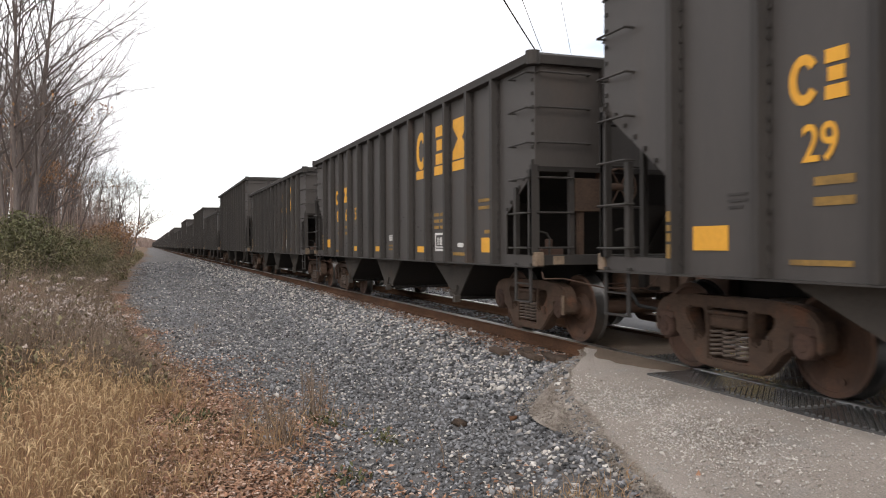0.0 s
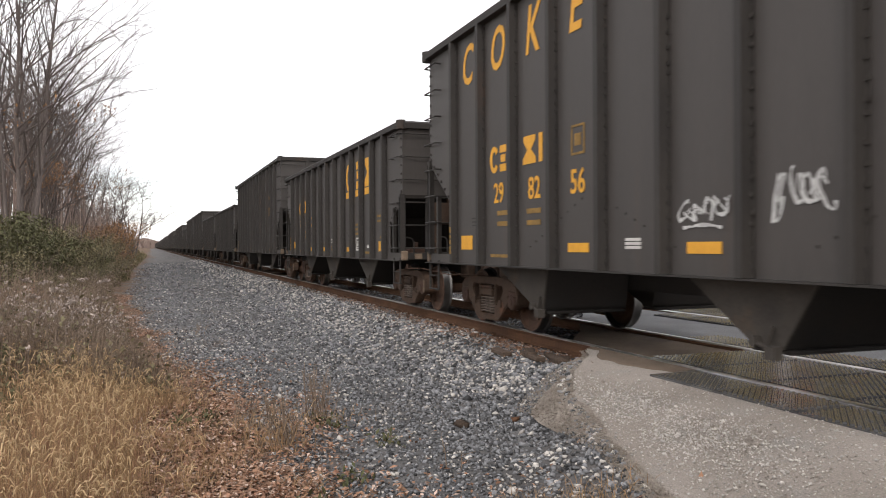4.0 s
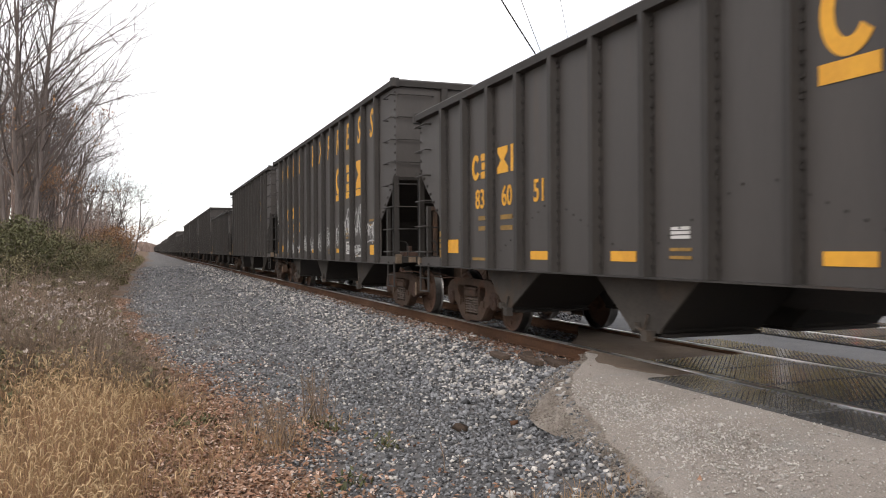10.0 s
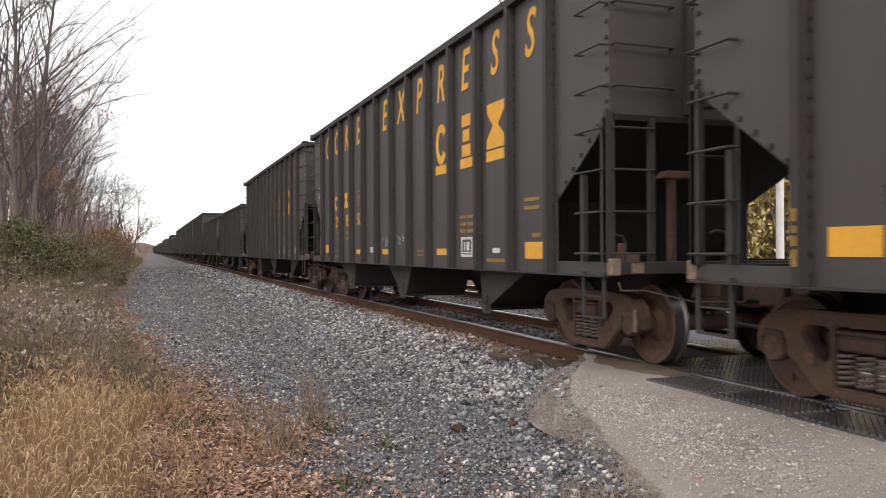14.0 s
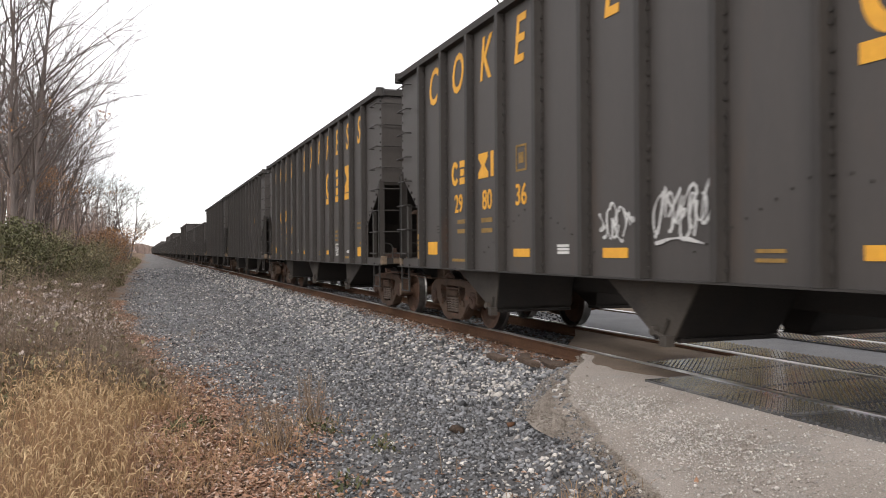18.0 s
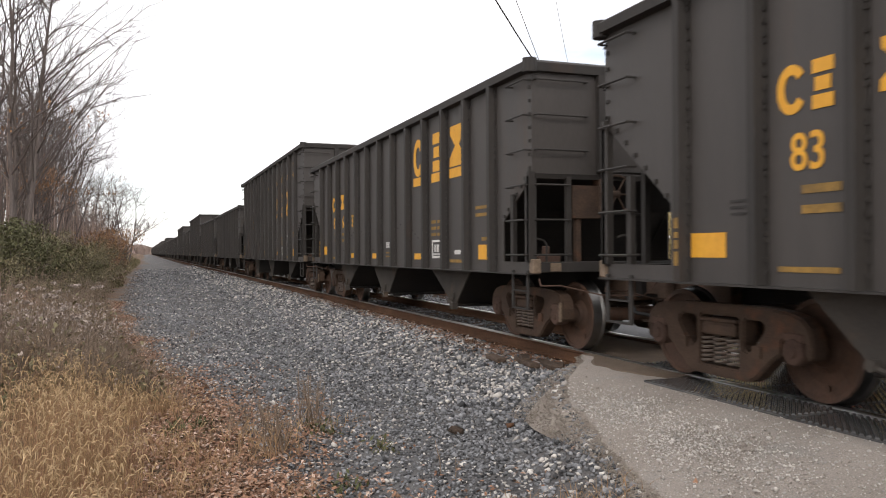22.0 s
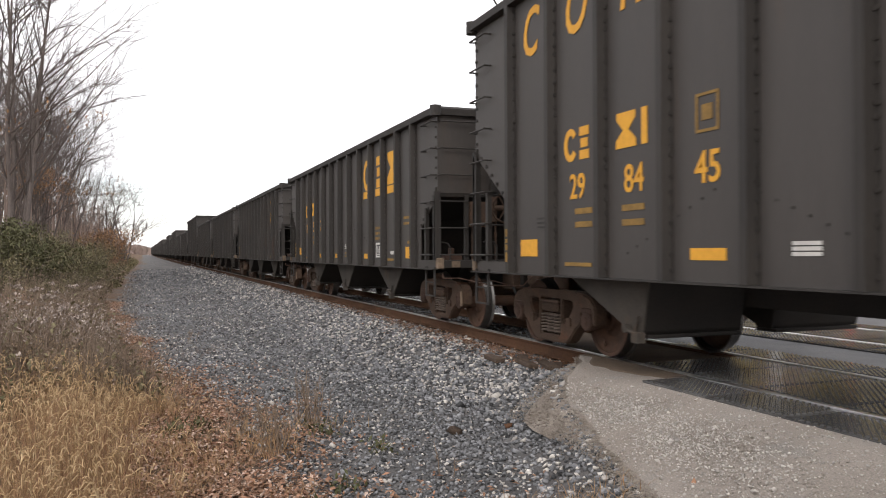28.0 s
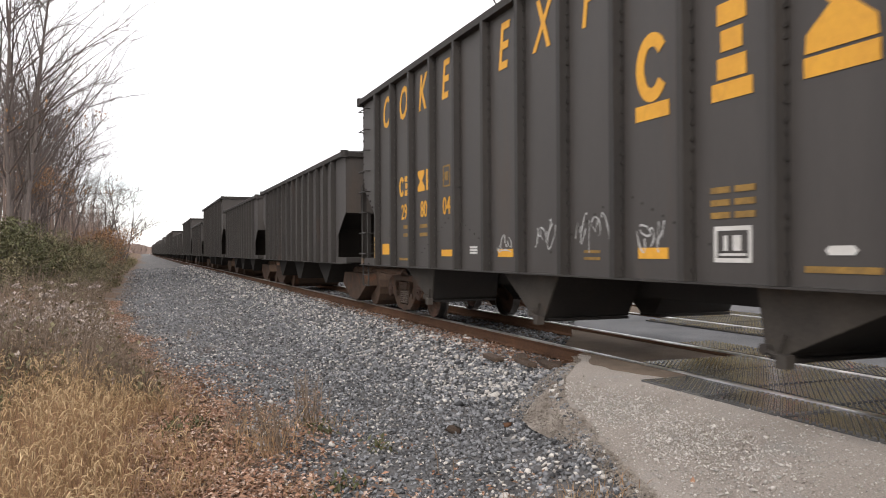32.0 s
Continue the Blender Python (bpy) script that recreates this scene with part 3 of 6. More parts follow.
def add_truck(car, y, end):
    truck = put("truck", BOLSTER_ME, car, at(0, y, 0), "brown brake-dusted cast steel truck")
    for s in (-1, 1):
        put("side_frame", FRAME_ME, truck, at(s * 1.0, 0, 0))
        if s < 0:
            put("friction_plate", FRICTION_ME, truck, at(s * 1.0, 0, 0))
            for k in (-0.166, 0.0, 0.166):
                put("spring", SPRING_ME, truck, at(s * 1.03, k, 0))
        for a in (-HALF_BASE, HALF_BASE):
            if s < 0:
                put("bearing_cap", CAP_ME, truck, at(s * 0.95, a, WHEEL_R, 0, 0, 180), "round rusty bearing cap")
                put("bearing_adapter", ADAPT_ME, truck, at(s * 1.0, a, 0))
    if end < 0:
        put("bearing_strap", STRAP_ME, truck, at(-1.10, -HALF_BASE - 0.15, 0), "pale tan painted strap")
    for a, turn in ((-0.48, 180), (0.48, 0)):
        put("brake_beam", BRAKE_ME, truck, at(0, a * 1.0, 0, 0, 0, turn))
    for a in (-HALF_BASE, HALF_BASE):
        w = put("wheelset", DISC, truck, at(0, a, WHEEL_R))
        for me in RIM:
            put("rim", me, w, None, "polished steel tyre")


def rib_mesh(top):
    z0, z1 = 0.968, top - 0.10
    m = Mesh()
    m.prism([(-SHEET, -0.075), (-SHEET, 0.075), (-SHEET - 0.012, 0.075), (-SHEET - 0.014, 0.055), (-OUT - 0.012, 0.040), (-OUT - 0.012, -0.040), (-SHEET - 0.014, -0.055), (-SHEET - 0.012, -0.075)], "z", z0, z1)
    return m


def rivets(kind):
    """Bolt heads along the ribs, the end posts and the slopes inside."""
    m = Mesh()
    h = kind.body / 2

    def bolt(x, y, z, r=0.017):
        m.box(x - 0.022, x, y - r, y + r, z - r, z + r)

    for i in range(13):
        y = h - kind.bay - i * kind.pitch
        for j in range(24):
            z = 1.06 + j * (kind.top - 1.25) / 23 + (0.05 if j % 5 == 2 else 0)
            bolt(-SHEET - 0.010, y - 0.064, z)
            if j % 3:
                bolt(-SHEET - 0.010, y + 0.064, z + 0.05)
    for s in (-1, 1):
        for j in range(int((kind.top - 1.1) / 0.16)):
            bolt(-SHEET, s * (h - 0.05), 1.1 + j * 0.16)
        for j in range(7):
            k = j / 6
            deep, low, high = kind.opening[s]
            bolt(-SHEET, s * (h - 0.05 - k * (deep - 0.10)), high + 0.07 - k * (high - low), 0.02)
    # bolts of the ridges between the bays, a low peak on the side
    for a, b in zip(kind.bays, kind.bays[1:]):
        mid = (a[3] + b[0]) / 2
        for k in (-1, 1):
            for j in range(9):
                bolt(-SHEET + 0.012, h - (mid + k * (0.18 + j * 0.155)), 1.72 - j * 0.064, 0.010)
    return m.data("rivets", PAINT_RIB)


def ladder(kind, end):
    """Corner post, ladder posts and rungs at the near side's corner at one end (+1 rear, -1 front), in the car's space."""
    h, out_x = end * kind.body / 2, -OUT - 0.01
    high = kind.opening[end][2]
    posts, rungs = [], []
    posts.append(Mesh().box(-SHEET - 0.05, -SHEET + 0.05, h - end * 0.05, h + end * 0.01, 1.10, high + 0.05).box(-SHEET - 0.05, -SHEET - 0.03, h - end * 0.10, h, 1.10, high))
    side_top = 2.0 if kind is TALL else 1.93
    posts.append(Mesh().box(-SHEET - 0.05, -SHEET - 0.03, h - end * 0.50, h - end * 0.43, 1.10, side_top).box(-SHEET - 0.03, -SHEET + 0.02, h - end * 0.475, h - end * 0.46, 1.10, side_top))
    posts.append(Mesh().box(-1.11, -1.05, h - end * 0.02, h + end * 0.045, 1.02, high))
    n = int((kind.top - 1.30) / 0.415) + 1
    for i in range(n):
        z = 1.185 + i * 0.415
        m = Mesh()
        y0, y1 = h - end * 0.03, h - end * 0.52
        m.bar((out_x, y0, z), (out_x, y1, z), 0.0125, 7).bar((out_x, y0, z), (-SHEET, y0, z), 0.0125, 6).bar((out_x, y1, z), (-SHEET, y1, z), 0.0125, 6)
        rungs.append(m)
        m = Mesh()
        y = h + end * 0.075
        inner = -1.08 if z < high else -0.84
        m.bar((-SHEET + 0.03, y, z), (inner, y, z), 0.0125, 7).bar((-SHEET + 0.03, y, z), (-SHEET + 0.03, h, z), 0.0125, 6).bar((inner, y, z), (inner, h, z), 0.0125, 6)
        rungs.append(m)
    # a bent grab iron on the deck
    m = Mesh()
    y = h - end * 0.12
    pts = [(-1.30, y, 1.07), (-1.30, y, 1.30), (-1.34, y, 1.36), (-1.44, y, 1.38), (-1.50, y, 1.36)]
    for a, b in zip(pts, pts[1:]):
        m.bar(a, b, 0.013, 6)
    rungs.append(m)
    return posts, rungs


def step_mesh():
    """The stirrup under the sill at a corner."""
    m = Mesh()
    for y in (-0.2, 0.2):
        m.box(-0.010, 0.010, y - 0.024, y + 0.024, 0.53, 1.0)
    m.box(-0.020, 0.030, -0.2, 0.2, 0.53, 0.548).box(-0.020, 0.030, -0.2, 0.2, 0.745, 0.76)
    return m.data("step", PAINT_RIB)


STEP_ME = step_mesh()


def coupler_mesh():
    m = Mesh()
    m.box(-0.30, 0.30, -0.35, 0.05, 0.62, 1.02)
    m.box(-0.10, 0.10, 0.0, 0.50, 0.70, 0.92)
    m.prism([(-0.16, 0.44), (-0.20, 0.60), (-0.06, 0.72), (0.02, 0.60), (0.05, 0.66), (0.15, 0.64), (0.17, 0.48)], "z", 0.66, 0.95)
    return m.data("coupler", TRUCK, 0.015)


COUPLER_ME = coupler_mesh()
HOSE_ME = Mesh().bar((0.28, -0.05, 0.72), (0.30, 0.25, 0.48), 0.022, 7).bar((0.30, 0.25, 0.48), (0.20, 0.55, 0.45), 0.022, 7).data("air_hose", CABLE)


def brake_gear_mesh(tall):
    """The hand brake: a bracketed post on the tall cars; a housing on a leg, with a spoked wheel and a chain, on the low ones."""
    m = Mesh()
    if tall:
        return m.box(-0.80, -0.73, -0.30, -0.22, 1.05, 1.96).prism([(-0.95, 1.95), (-0.52, 1.95), (-0.52, 2.03), (-0.86, 2.03)], "y", -0.34, -0.20).data("brake_post", TRUCK, 0.008)
    m.box(-1.02, -0.62, -0.36, -0.24, 1.62, 2.02).box(-0.66, -0.56, -0.40, -0.22, 1.70, 2.10)
    c = Vector((-0.42, -0.40, 1.92))
    ring = [c + Vector((0.23 * cos(2 * pi * k / 18), 0, 0.23 * sin(2 * pi * k / 18))) for k in range(18)]
    for k in range(18):
        m.bar(ring[k], ring[(k + 1) % 18], 0.018, 6)
    for k in range(0, 18, 3):
        m.bar(c, ring[k], 0.014, 5)
    m.bar((-0.62, -0.38, 1.92), (-0.38, -0.38, 1.92), 0.05, 10)
    for k in range(8):
        m.bar((-0.55, -0.31, 1.70 - k * 0.08), (-0.55, -0.31, 1.61 - k * 0.08), 0.016 if k % 2 else 0.024, 6)
    m.box(-0.95, -0.88, -0.33, -0.25, 1.05, 1.63)
    return m.data("hand_brake", TRUCK, 0.006)


VALVE_ME = Mesh().box(-0.15, 0.15, -0.12, 0.12, 1.05, 1.17).bar((0.0, -0.02, 1.16), (0.0, -0.02, 1.29), 0.05, 9).data("air_valve", CAP_RUST, 0.008)
BRAKE_GEAR_ME = {True: brake_gear_mesh(True), False: brake_gear_mesh(False)}


def body_meshes(kind):
    h, top = kind.body / 2, kind.top
    e, g = h - kind.opening[1][0], h - kind.opening[-1][0]
    parts = {}
    # side sheet: full height between the end ribs, cut by the slope in the end bays
    rise = {k: kind.opening[k][2] for k in (1, -1)}
    outline = [(-h, rise[-1]), (-g, kind.opening[-1][1]), (-g, 1.10), (-h, 1.10), (-h, 0.966), (h, 0.966), (h, 1.10), (e, 1.10), (e, kind.opening[1][1]), (h, rise[1]), (h, top - 0.02), (-h, top - 0.02)]
    for s, nm in ((-1, "near"), (1, "far")):
        shape = outline
        if s > 0:
            # the far side is open further in, along the slope
            shape = [(-h, rise[-1]), (-h + 1.62, 1.80), (-h + 1.62, 1.10)] + outline[3:]
        m = Mesh().prism(shape, "x", s * SHEET, s * (SHEET - 0.02))
        parts["side_" + nm] = m.data("side_sheet", PAINT)
    for end in (-1, 1):
        m = Mesh().box(-SHEET + 0.02, SHEET - 0.02, end * (h - 0.02), end * h, rise[end] - 0.02, top - 0.02)
        parts["end_%d" % end] = m.data("end_sheet", PAINT)
        parts["post_%d" % end] = Mesh().box(-0.06, 0.06, end * h, end * (h + 0.08), rise[end] + 0.06, top - 0.13).data("end_post", PAINT_RIB)
        parts["beam_%d" % end] = Mesh().box(-SHEET + 0.03, SHEET - 0.03, end * h, end * (h + 0.03), rise[end] - 0.03, rise[end] + 0.03).data("end_beam", COAL_SHADE)
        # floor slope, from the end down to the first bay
        rel = kind.bays[0][0] if end > 0 else kind.body - kind.bays[2][3]
        knee = (0.5 * rel, 0.5 * (rise[end] + 0.95)) if end > 0 else (1.62, 1.80)
        under = [(0.02, rise[end]), knee, (rel, 0.95)]
        # its underside shade is part of the sheet's colour
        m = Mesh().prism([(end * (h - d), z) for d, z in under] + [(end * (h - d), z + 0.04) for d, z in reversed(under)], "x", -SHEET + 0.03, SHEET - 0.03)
        parts["slope_%d" % end] = m.data("slope_sheet", SLOPE_SHADE)
        m = Mesh().box(-SHEET + 0.004, SHEET - 0.004, end * (h - 0.08), end * (h + 0.05), 0.975, 1.10)
        m.box(-SHEET + 0.03, SHEET - 0.03, end * (h - 1.1), end * (h - 0.07), 1.02, 1.05)
        parts["platform_%d" % end] = m.data("end_platform", PAINT_RIB, 0.008)
    m = Mesh()
    for s in (-1, 1):
        m.prism([(s * (OUT - 0.10), top - 0.13), (s * (OUT + 0.01), top - 0.12), (s * (OUT + 0.02), top - 0.03), (s * (OUT - 0.02), top), (s * (OUT - 0.09), top), (s * (OUT - 0.12), top - 0.03)], "y", -h - 0.03, h + 0.03)
    parts["chord_side"] = m.data("top_chord", PAINT_RIB)
    for end in (-1, 1):
        m = Mesh()
        m.prism([(end * (h - 0.06), top - 0.14), (end * (h + 0.06), top - 0.13), (end * (h + 0.07), top - 0.03), (end * (h + 0.03), top + 0.004), (end * (h - 0.05), top + 0.004)], "x", -OUT + 0.11, OUT - 0.11)
        for s in (-1, 1):
            m.bar((s * (OUT - 0.055), end * (h + 0.02), top - 0.15), (s * (OUT - 0.055), end * (h + 0.02), top + 0.014), 0.088, 14)
        parts["chord_%d" % end] = m.data("end_chord", PAINT_RIB)
    m = Mesh().prism([(-OUT - 0.005, 0.950), (-SHEET + 0.12, 0.950), (-SHEET + 0.12, 0.966), (-OUT - 0.005, 0.966)], "y", -h, h)
    parts["sill"] = m.data("side_sill", PAINT_RIB)
    parts["centre_sill"] = Mesh().box(-0.17, 0.17, -h - 0.2, h + 0.2, 0.66, 0.945).data("centre_sill", COAL_SHADE)
    # the bays: each a hopper pulled across the car, with its own slopes fore and aft
    for k, (a, b, c, d) in enumerate(kind.bays):
        vee = [(h - a, 0.948), (h - b + 0.03, 0.46), (h - b, 0.425), (h - c, 0.425), (h - c - 0.02, 0.46), (h - d, 0.948)]
        # the bay's colour already holds the shade of its downward faces
        parts["bay_%d" % k] = [Mesh().prism(vee, "x", s * 0.20, s * 1.345).data("hopper_bay", COAL_SHADE) for s in (-1, 1)]
        parts["bay_side_%d" % k] = [Mesh().prism(vee, "x", s * 1.35, s * 1.37).data("bay_side_sheet", CHUTE) for s in (-1, 1)]
        parts["door_%d" % k] = [Mesh().box(min(s * 0.22, s * 1.33), max(s * 0.22, s * 1.33), h - c - 0.05, h - b + 0.05, 0.385, 0.42).data("discharge_door", COAL_SHADE, 0.008) for s in (-1, 1)]
        y = h - (b + c) / 2
        m = Mesh().bar((-1.34, y + 0.10, 0.47), (-1.43, y + 0.10, 0.47), 0.045, 10).bar((-1.41, y + 0.12, 0.47), (-1.41, y - 0.14, 0.41), 0.020, 6).box(-1.46, -1.37, y - 0.17, y - 0.06, 0.35, 0.45)
        m.bar((-1.40, y - 0.02, 0.42), (-1.40, y - 0.10, 0.60), 0.014, 6)
        parts["latch_%d" % k] = m.data("door_latch", CHUTE)
    parts["rib"] = rib_mesh(top).data("rib", PAINT_RIB)
    parts["block"] = Mesh().box(-0.055, 0.055, -0.055, 0.055, 0.965, 1.135).data("corner_block", TAN_STEEL, 0.012)
    parts["plate"] = Mesh().box(-0.07, 0.07, -0.012, 0.012, 0.985, 1.085).data("sill_plate", TAN_STEEL, 0.005)
    for end, s in ((1, -1), (-1, 1)):
        m = Mesh()
        line = [(s * 1.50, 0.02, 0.90), (s * 1.50, 0.06, 0.82), (s * 1.25, 0.08, 0.82), (s * 0.75, 0.20, 0.70), (s * 0.30, 0.40, 0.70), (s * 0.12, 0.45, 0.90)]
        for a, b in zip(line, line[1:]):
            m.bar(a, b, 0.009, 6)
        parts["lever_%d" % end] = m.data("uncoupling_lever", CAP_RUST)
    parts["rivets"] = rivets(kind)
    return parts


def build_car(kind, name, label):
    h = kind.body / 2
    p = body_meshes(kind)
    car = thing(name, label, "freight car", "coal train cars")
    put("side_sheet", p["side_near"], car)
    put("side_sheet", p["side_far"], car)
    for end in (-1, 1):
        put("end_sheet", p["end_%d" % end], car)
        put("slope_sheet", p["slope_%d" % end], car, None, "sloping end floor with painted underside shade")
        for x in (-0.62, 0.62):
            put("end_post", p["post_%d" % end], car, at(x, 0, 0))
        put("end_beam", p["beam_%d" % end], car)
        put("end_platform", p["platform_%d" % end], car)
        put("coupler", COUPLER_ME, car, at(0, end * (h + 0.02), 0, 0, 0, 0 if end > 0 else 180), "rusty knuckle coupler")
        put("air_hose", HOSE_ME, car, at(0, end * (h + 0.02), 0, 0, 0, 0 if end > 0 else 180), "black rubber air hose")
        put("step", STEP_ME, car, at(-OUT + 0.06, end * (h - 0.27), 0), "hanging steel step")
        put("step", STEP_ME, car, at(OUT - 0.06, end * (h - 0.27), 0))
        posts, rungs = ladder(kind, end)
        for m in posts:
            put("ladder_post", m.data("ladder_post", PAINT_RIB), car)
        for m in rungs:
            put("rung", m.data("rung", PAINT_RIB), car)
        other = Mesh()
        for m in posts + rungs:
            other.add([(-x, y, z) for x, y, z in m.v], m.f)
        tagged(put("far_ladder", other.data("far_ladder", PAINT_RIB), car), kind="stuff")
        put("corner_block", p["block"], car, at(-SHEET + 0.02, end * (h + 0.03), 0), "worn tan corner block")
        put("sill_plate", p["plate"], car, at(-1.27, end * (h + 0.055), 0), "worn tan plate on the end sill")
        put("uncoupling_lever", p["lever_%d" % end], car, at(0, end * (h + 0.05), 0, 0, 0, 0 if end > 0 else 180), "thin bent uncoupling lever")
        add_truck(car, end * (h - kind.trucks[end]), end)
    if kind is TALL:
        put("brake_post", BRAKE_GEAR_ME[True], car, at(0, -h + 0.35, 0), "rusty bracketed brake post")
    put("air_valve", VALVE_ME, car, at(-1.2, -h + 0.35, 0), "rusty valve on the deck")
    put("top_chord", p["chord_side"], car)
    for end in (-1, 1):
        put("end_chord", p["chord_%d" % end], car)
    put("side_sill", p["sill"], car)
    put("centre_sill", p["centre_sill"], car)
    for k in range(3):
        for s in (0, 1):
            bay = put("hopper_bay", p["bay_%d" % k][s], car, None, "sloping discharge bay, black from coal and painted shade")
            put("discharge_door", p["door_%d" % k][s], bay)
            if s == 0:
                put("bay_side_sheet", p["bay_side_%d" % k][s], bay, None, "dusty grey-brown side sheet")
                put("door_latch", p["latch_%d" % k], bay, None, "rusty door latch")
    for i in range(13):
        put("rib", p["rib"], car, at(0, h - kind.bay - i * kind.pitch, 0))
    tagged(put("rivets", p["rivets"], car), kind="stuff")
    return car


def build_far_car(kind, name, label):
    """The same car in few parts, for those that stay far off."""
    h = kind.body / 2
    p = body_meshes(kind)
    car = thing(name, label, "freight car", "coal train cars")
    put("side_sheet", p["side_near"], car)
    put("side_sheet", p["side_far"], car)
    for end in (-1, 1):
        put("end_sheet", p["end_%d" % end], car)
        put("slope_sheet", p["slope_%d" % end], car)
        put("end_platform", p["platform_%d" % end], car)
        t = Mesh().prism([(-1.1, 0.45), (-0.95, 0.72), (0.95, 0.72), (1.1, 0.45), (0.4, 0.12), (-0.4, 0.12)], "x", -1.07, 1.07)
        for a in (-HALF_BASE, HALF_BASE):
            t.bar((-0.8, a, WHEEL_R), (0.8, a, WHEEL_R), WHEEL_R, 16)
        put("truck", t.data("truck", TRUCK), car, at(0, end * (h - kind.trucks[end]), 0))
    put("top_chord", p["chord_side"], car)
    for end in (-1, 1):
        put("end_chord", p["chord_%d" % end], car)
    put("side_sill", p["sill"], car)
    for k in range(3):
        for s in (0, 1):
            put("hopper_bay", p["bay_%d" % k][s], car)
    ribs = Mesh()
    one = rib_mesh(kind.top)
    for i in range(13):
        ribs.add([(x, y + h - kind.bay - i * kind.pitch, z) for x, y, z in one.v], one.f)
    tagged(put("rib_row", ribs.data("rib_row", PAINT_RIB), car), kind="stuff")
    return car


# ---- lettering and marks on the near side ----
GLYPHS = {}


def lettering(text, lean=0.0):
    """A flat mesh of the built-in font, one unit high, centred on x; read from the near side."""
    if (text, lean) not in GLYPHS:
        cu = bpy.data.curves.new("lettering", "FONT")
        cu.body, cu.align_x, cu.extrude, cu.shear, cu.resolution_u, cu.offset = text, "CENTER", 0.002, lean, 3, 0.012
        ob = bpy.data.objects.new("lettering", cu)
        scene.collection.objects.link(ob)
        bpy.context.view_layer.update()
        me = bpy.data.meshes.new_from_object(ob.evaluated_get(bpy.context.evaluated_depsgraph_get()))
        bpy.data.objects.remove(ob)
        lo, hi = min(v.co.y for v in me.vertices), max(v.co.y for v in me.vertices)
        for v in me.vertices:
            v.co.y = (v.co.y - lo) / (hi - lo)
        mid = (min(v.co.x for v in me.vertices) + max(v.co.x for v in me.vertices)) / 2
        for v in me.vertices:
            v.co.x = (v.co.x - mid) / (hi - lo)
        GLYPHS[(text, lean)] = me
    return GLYPHS[(text, lean)]


def flat_mesh(polys, name, mat):
    """Flat shapes in metres (y along the car to the front, z up), as a thin sheet of paint."""
    m = Mesh()
    for poly in polys:
        m.prism([(a, b) for a, b in poly], "x", -0.004, 0.001)
    return m.data(name, mat)


MARKS = {}


def mark(key, polys, mat):
    if key not in MARKS:
        MARKS[key] = flat_mesh(polys, key, mat)
    return MARKS[key]


def rect(w, h, y=0.0, z=0.0):
    return [(y - w / 2, z - h / 2), (y + w / 2, z - h / 2), (y + w / 2, z + h / 2), (y - w / 2, z + h / 2)]


def arc(r0, r1, a0, a1, n=14, sy=1.0, sz=1.0, y=0.0, z=0.0):
    polys = []
    for i in range(n):
        a, b = a0 + (a1 - a0) * i / n, a0 + (a1 - a0) * (i + 1) / n
        polys.append([(y + sy * r * cos(t), z + sz * r * sin(t)) for r, t in ((r0, a), (r1, a), (r1, b), (r0, b))])
    return polys


PAINT_X = -SHEET - 0.003


def panel_y(kind, i):
    return kind.body / 2 - kind.bay - (i - 0.5) * kind.pitch


def paint(car, name, me, y, z, mat=None):
    """A mark on the near side sheet; flat marks have y towards the car's rear, so they are turned to the front by a mirror-free half turn."""
    return put(name, me, car, at(PAINT_X, y, z))


def word(car, text, y, z, height, lean=0.0, mat=None, squeeze=1.0):
    key = (text, lean, mat.name)
    if key not in MARKS:
        me = lettering(text, lean).copy()
        me.materials.clear()
        me.materials.append(mat)
        MARKS[key] = me
    ob = put("lettering", MARKS[key], car)
    ob.matrix_basis = Matrix.Translation((PAINT_X - 0.003, y, z)) @ Euler((radians(90), 0, radians(-90))).to_matrix().to_4x4() @ Matrix.Diagonal((height * squeeze, height, 1, 1))
    return ob


# the railway's emblem, as plain shapes: a ring, three stacked blocks, an hourglass, each over a bar
def emblem(small):
    k = 0.34 if small else 0.60
    turn = [pi + 0.62 + (2 * pi - 1.24) * i / 26 for i in range(27)]
    ring = [[(0.40 * k * cos(a), 0.52 * k * sin(a)) for a in turn] + [(0.20 * k * cos(a), 0.31 * k * sin(a)) for a in reversed(turn)]]
    stack = [rect(0.54 * k, 0.28 * k, 0, 0.36 * k), rect(0.40 * k, 0.28 * k, 0, 0.0), rect(0.54 * k, 0.28 * k, 0, -0.36 * k)]
    glass = [[(-0.46 * k, 0.5 * k), (0.46 * k, 0.5 * k), (0.46 * k, 0.30 * k), (0.13 * k, 0.0), (0.48 * k, -0.28 * k), (0.50 * k, -0.5 * k), (-0.50 * k, -0.5 * k), (-0.48 * k, -0.28 * k), (-0.13 * k, 0.0), (-0.46 * k, 0.30 * k)]]
    return ring, stack, glass


def small_marks():
    r, s, g = emblem(True)
    shift = lambda polys, d: [[(a + d, b) for a, b in p] for p in polys]
    two = shift(r, 0.14) + shift(s, -0.14)
    return two, shift(g, 0.13) + [rect(0.09, 0.34, -0.17, 0.0)]


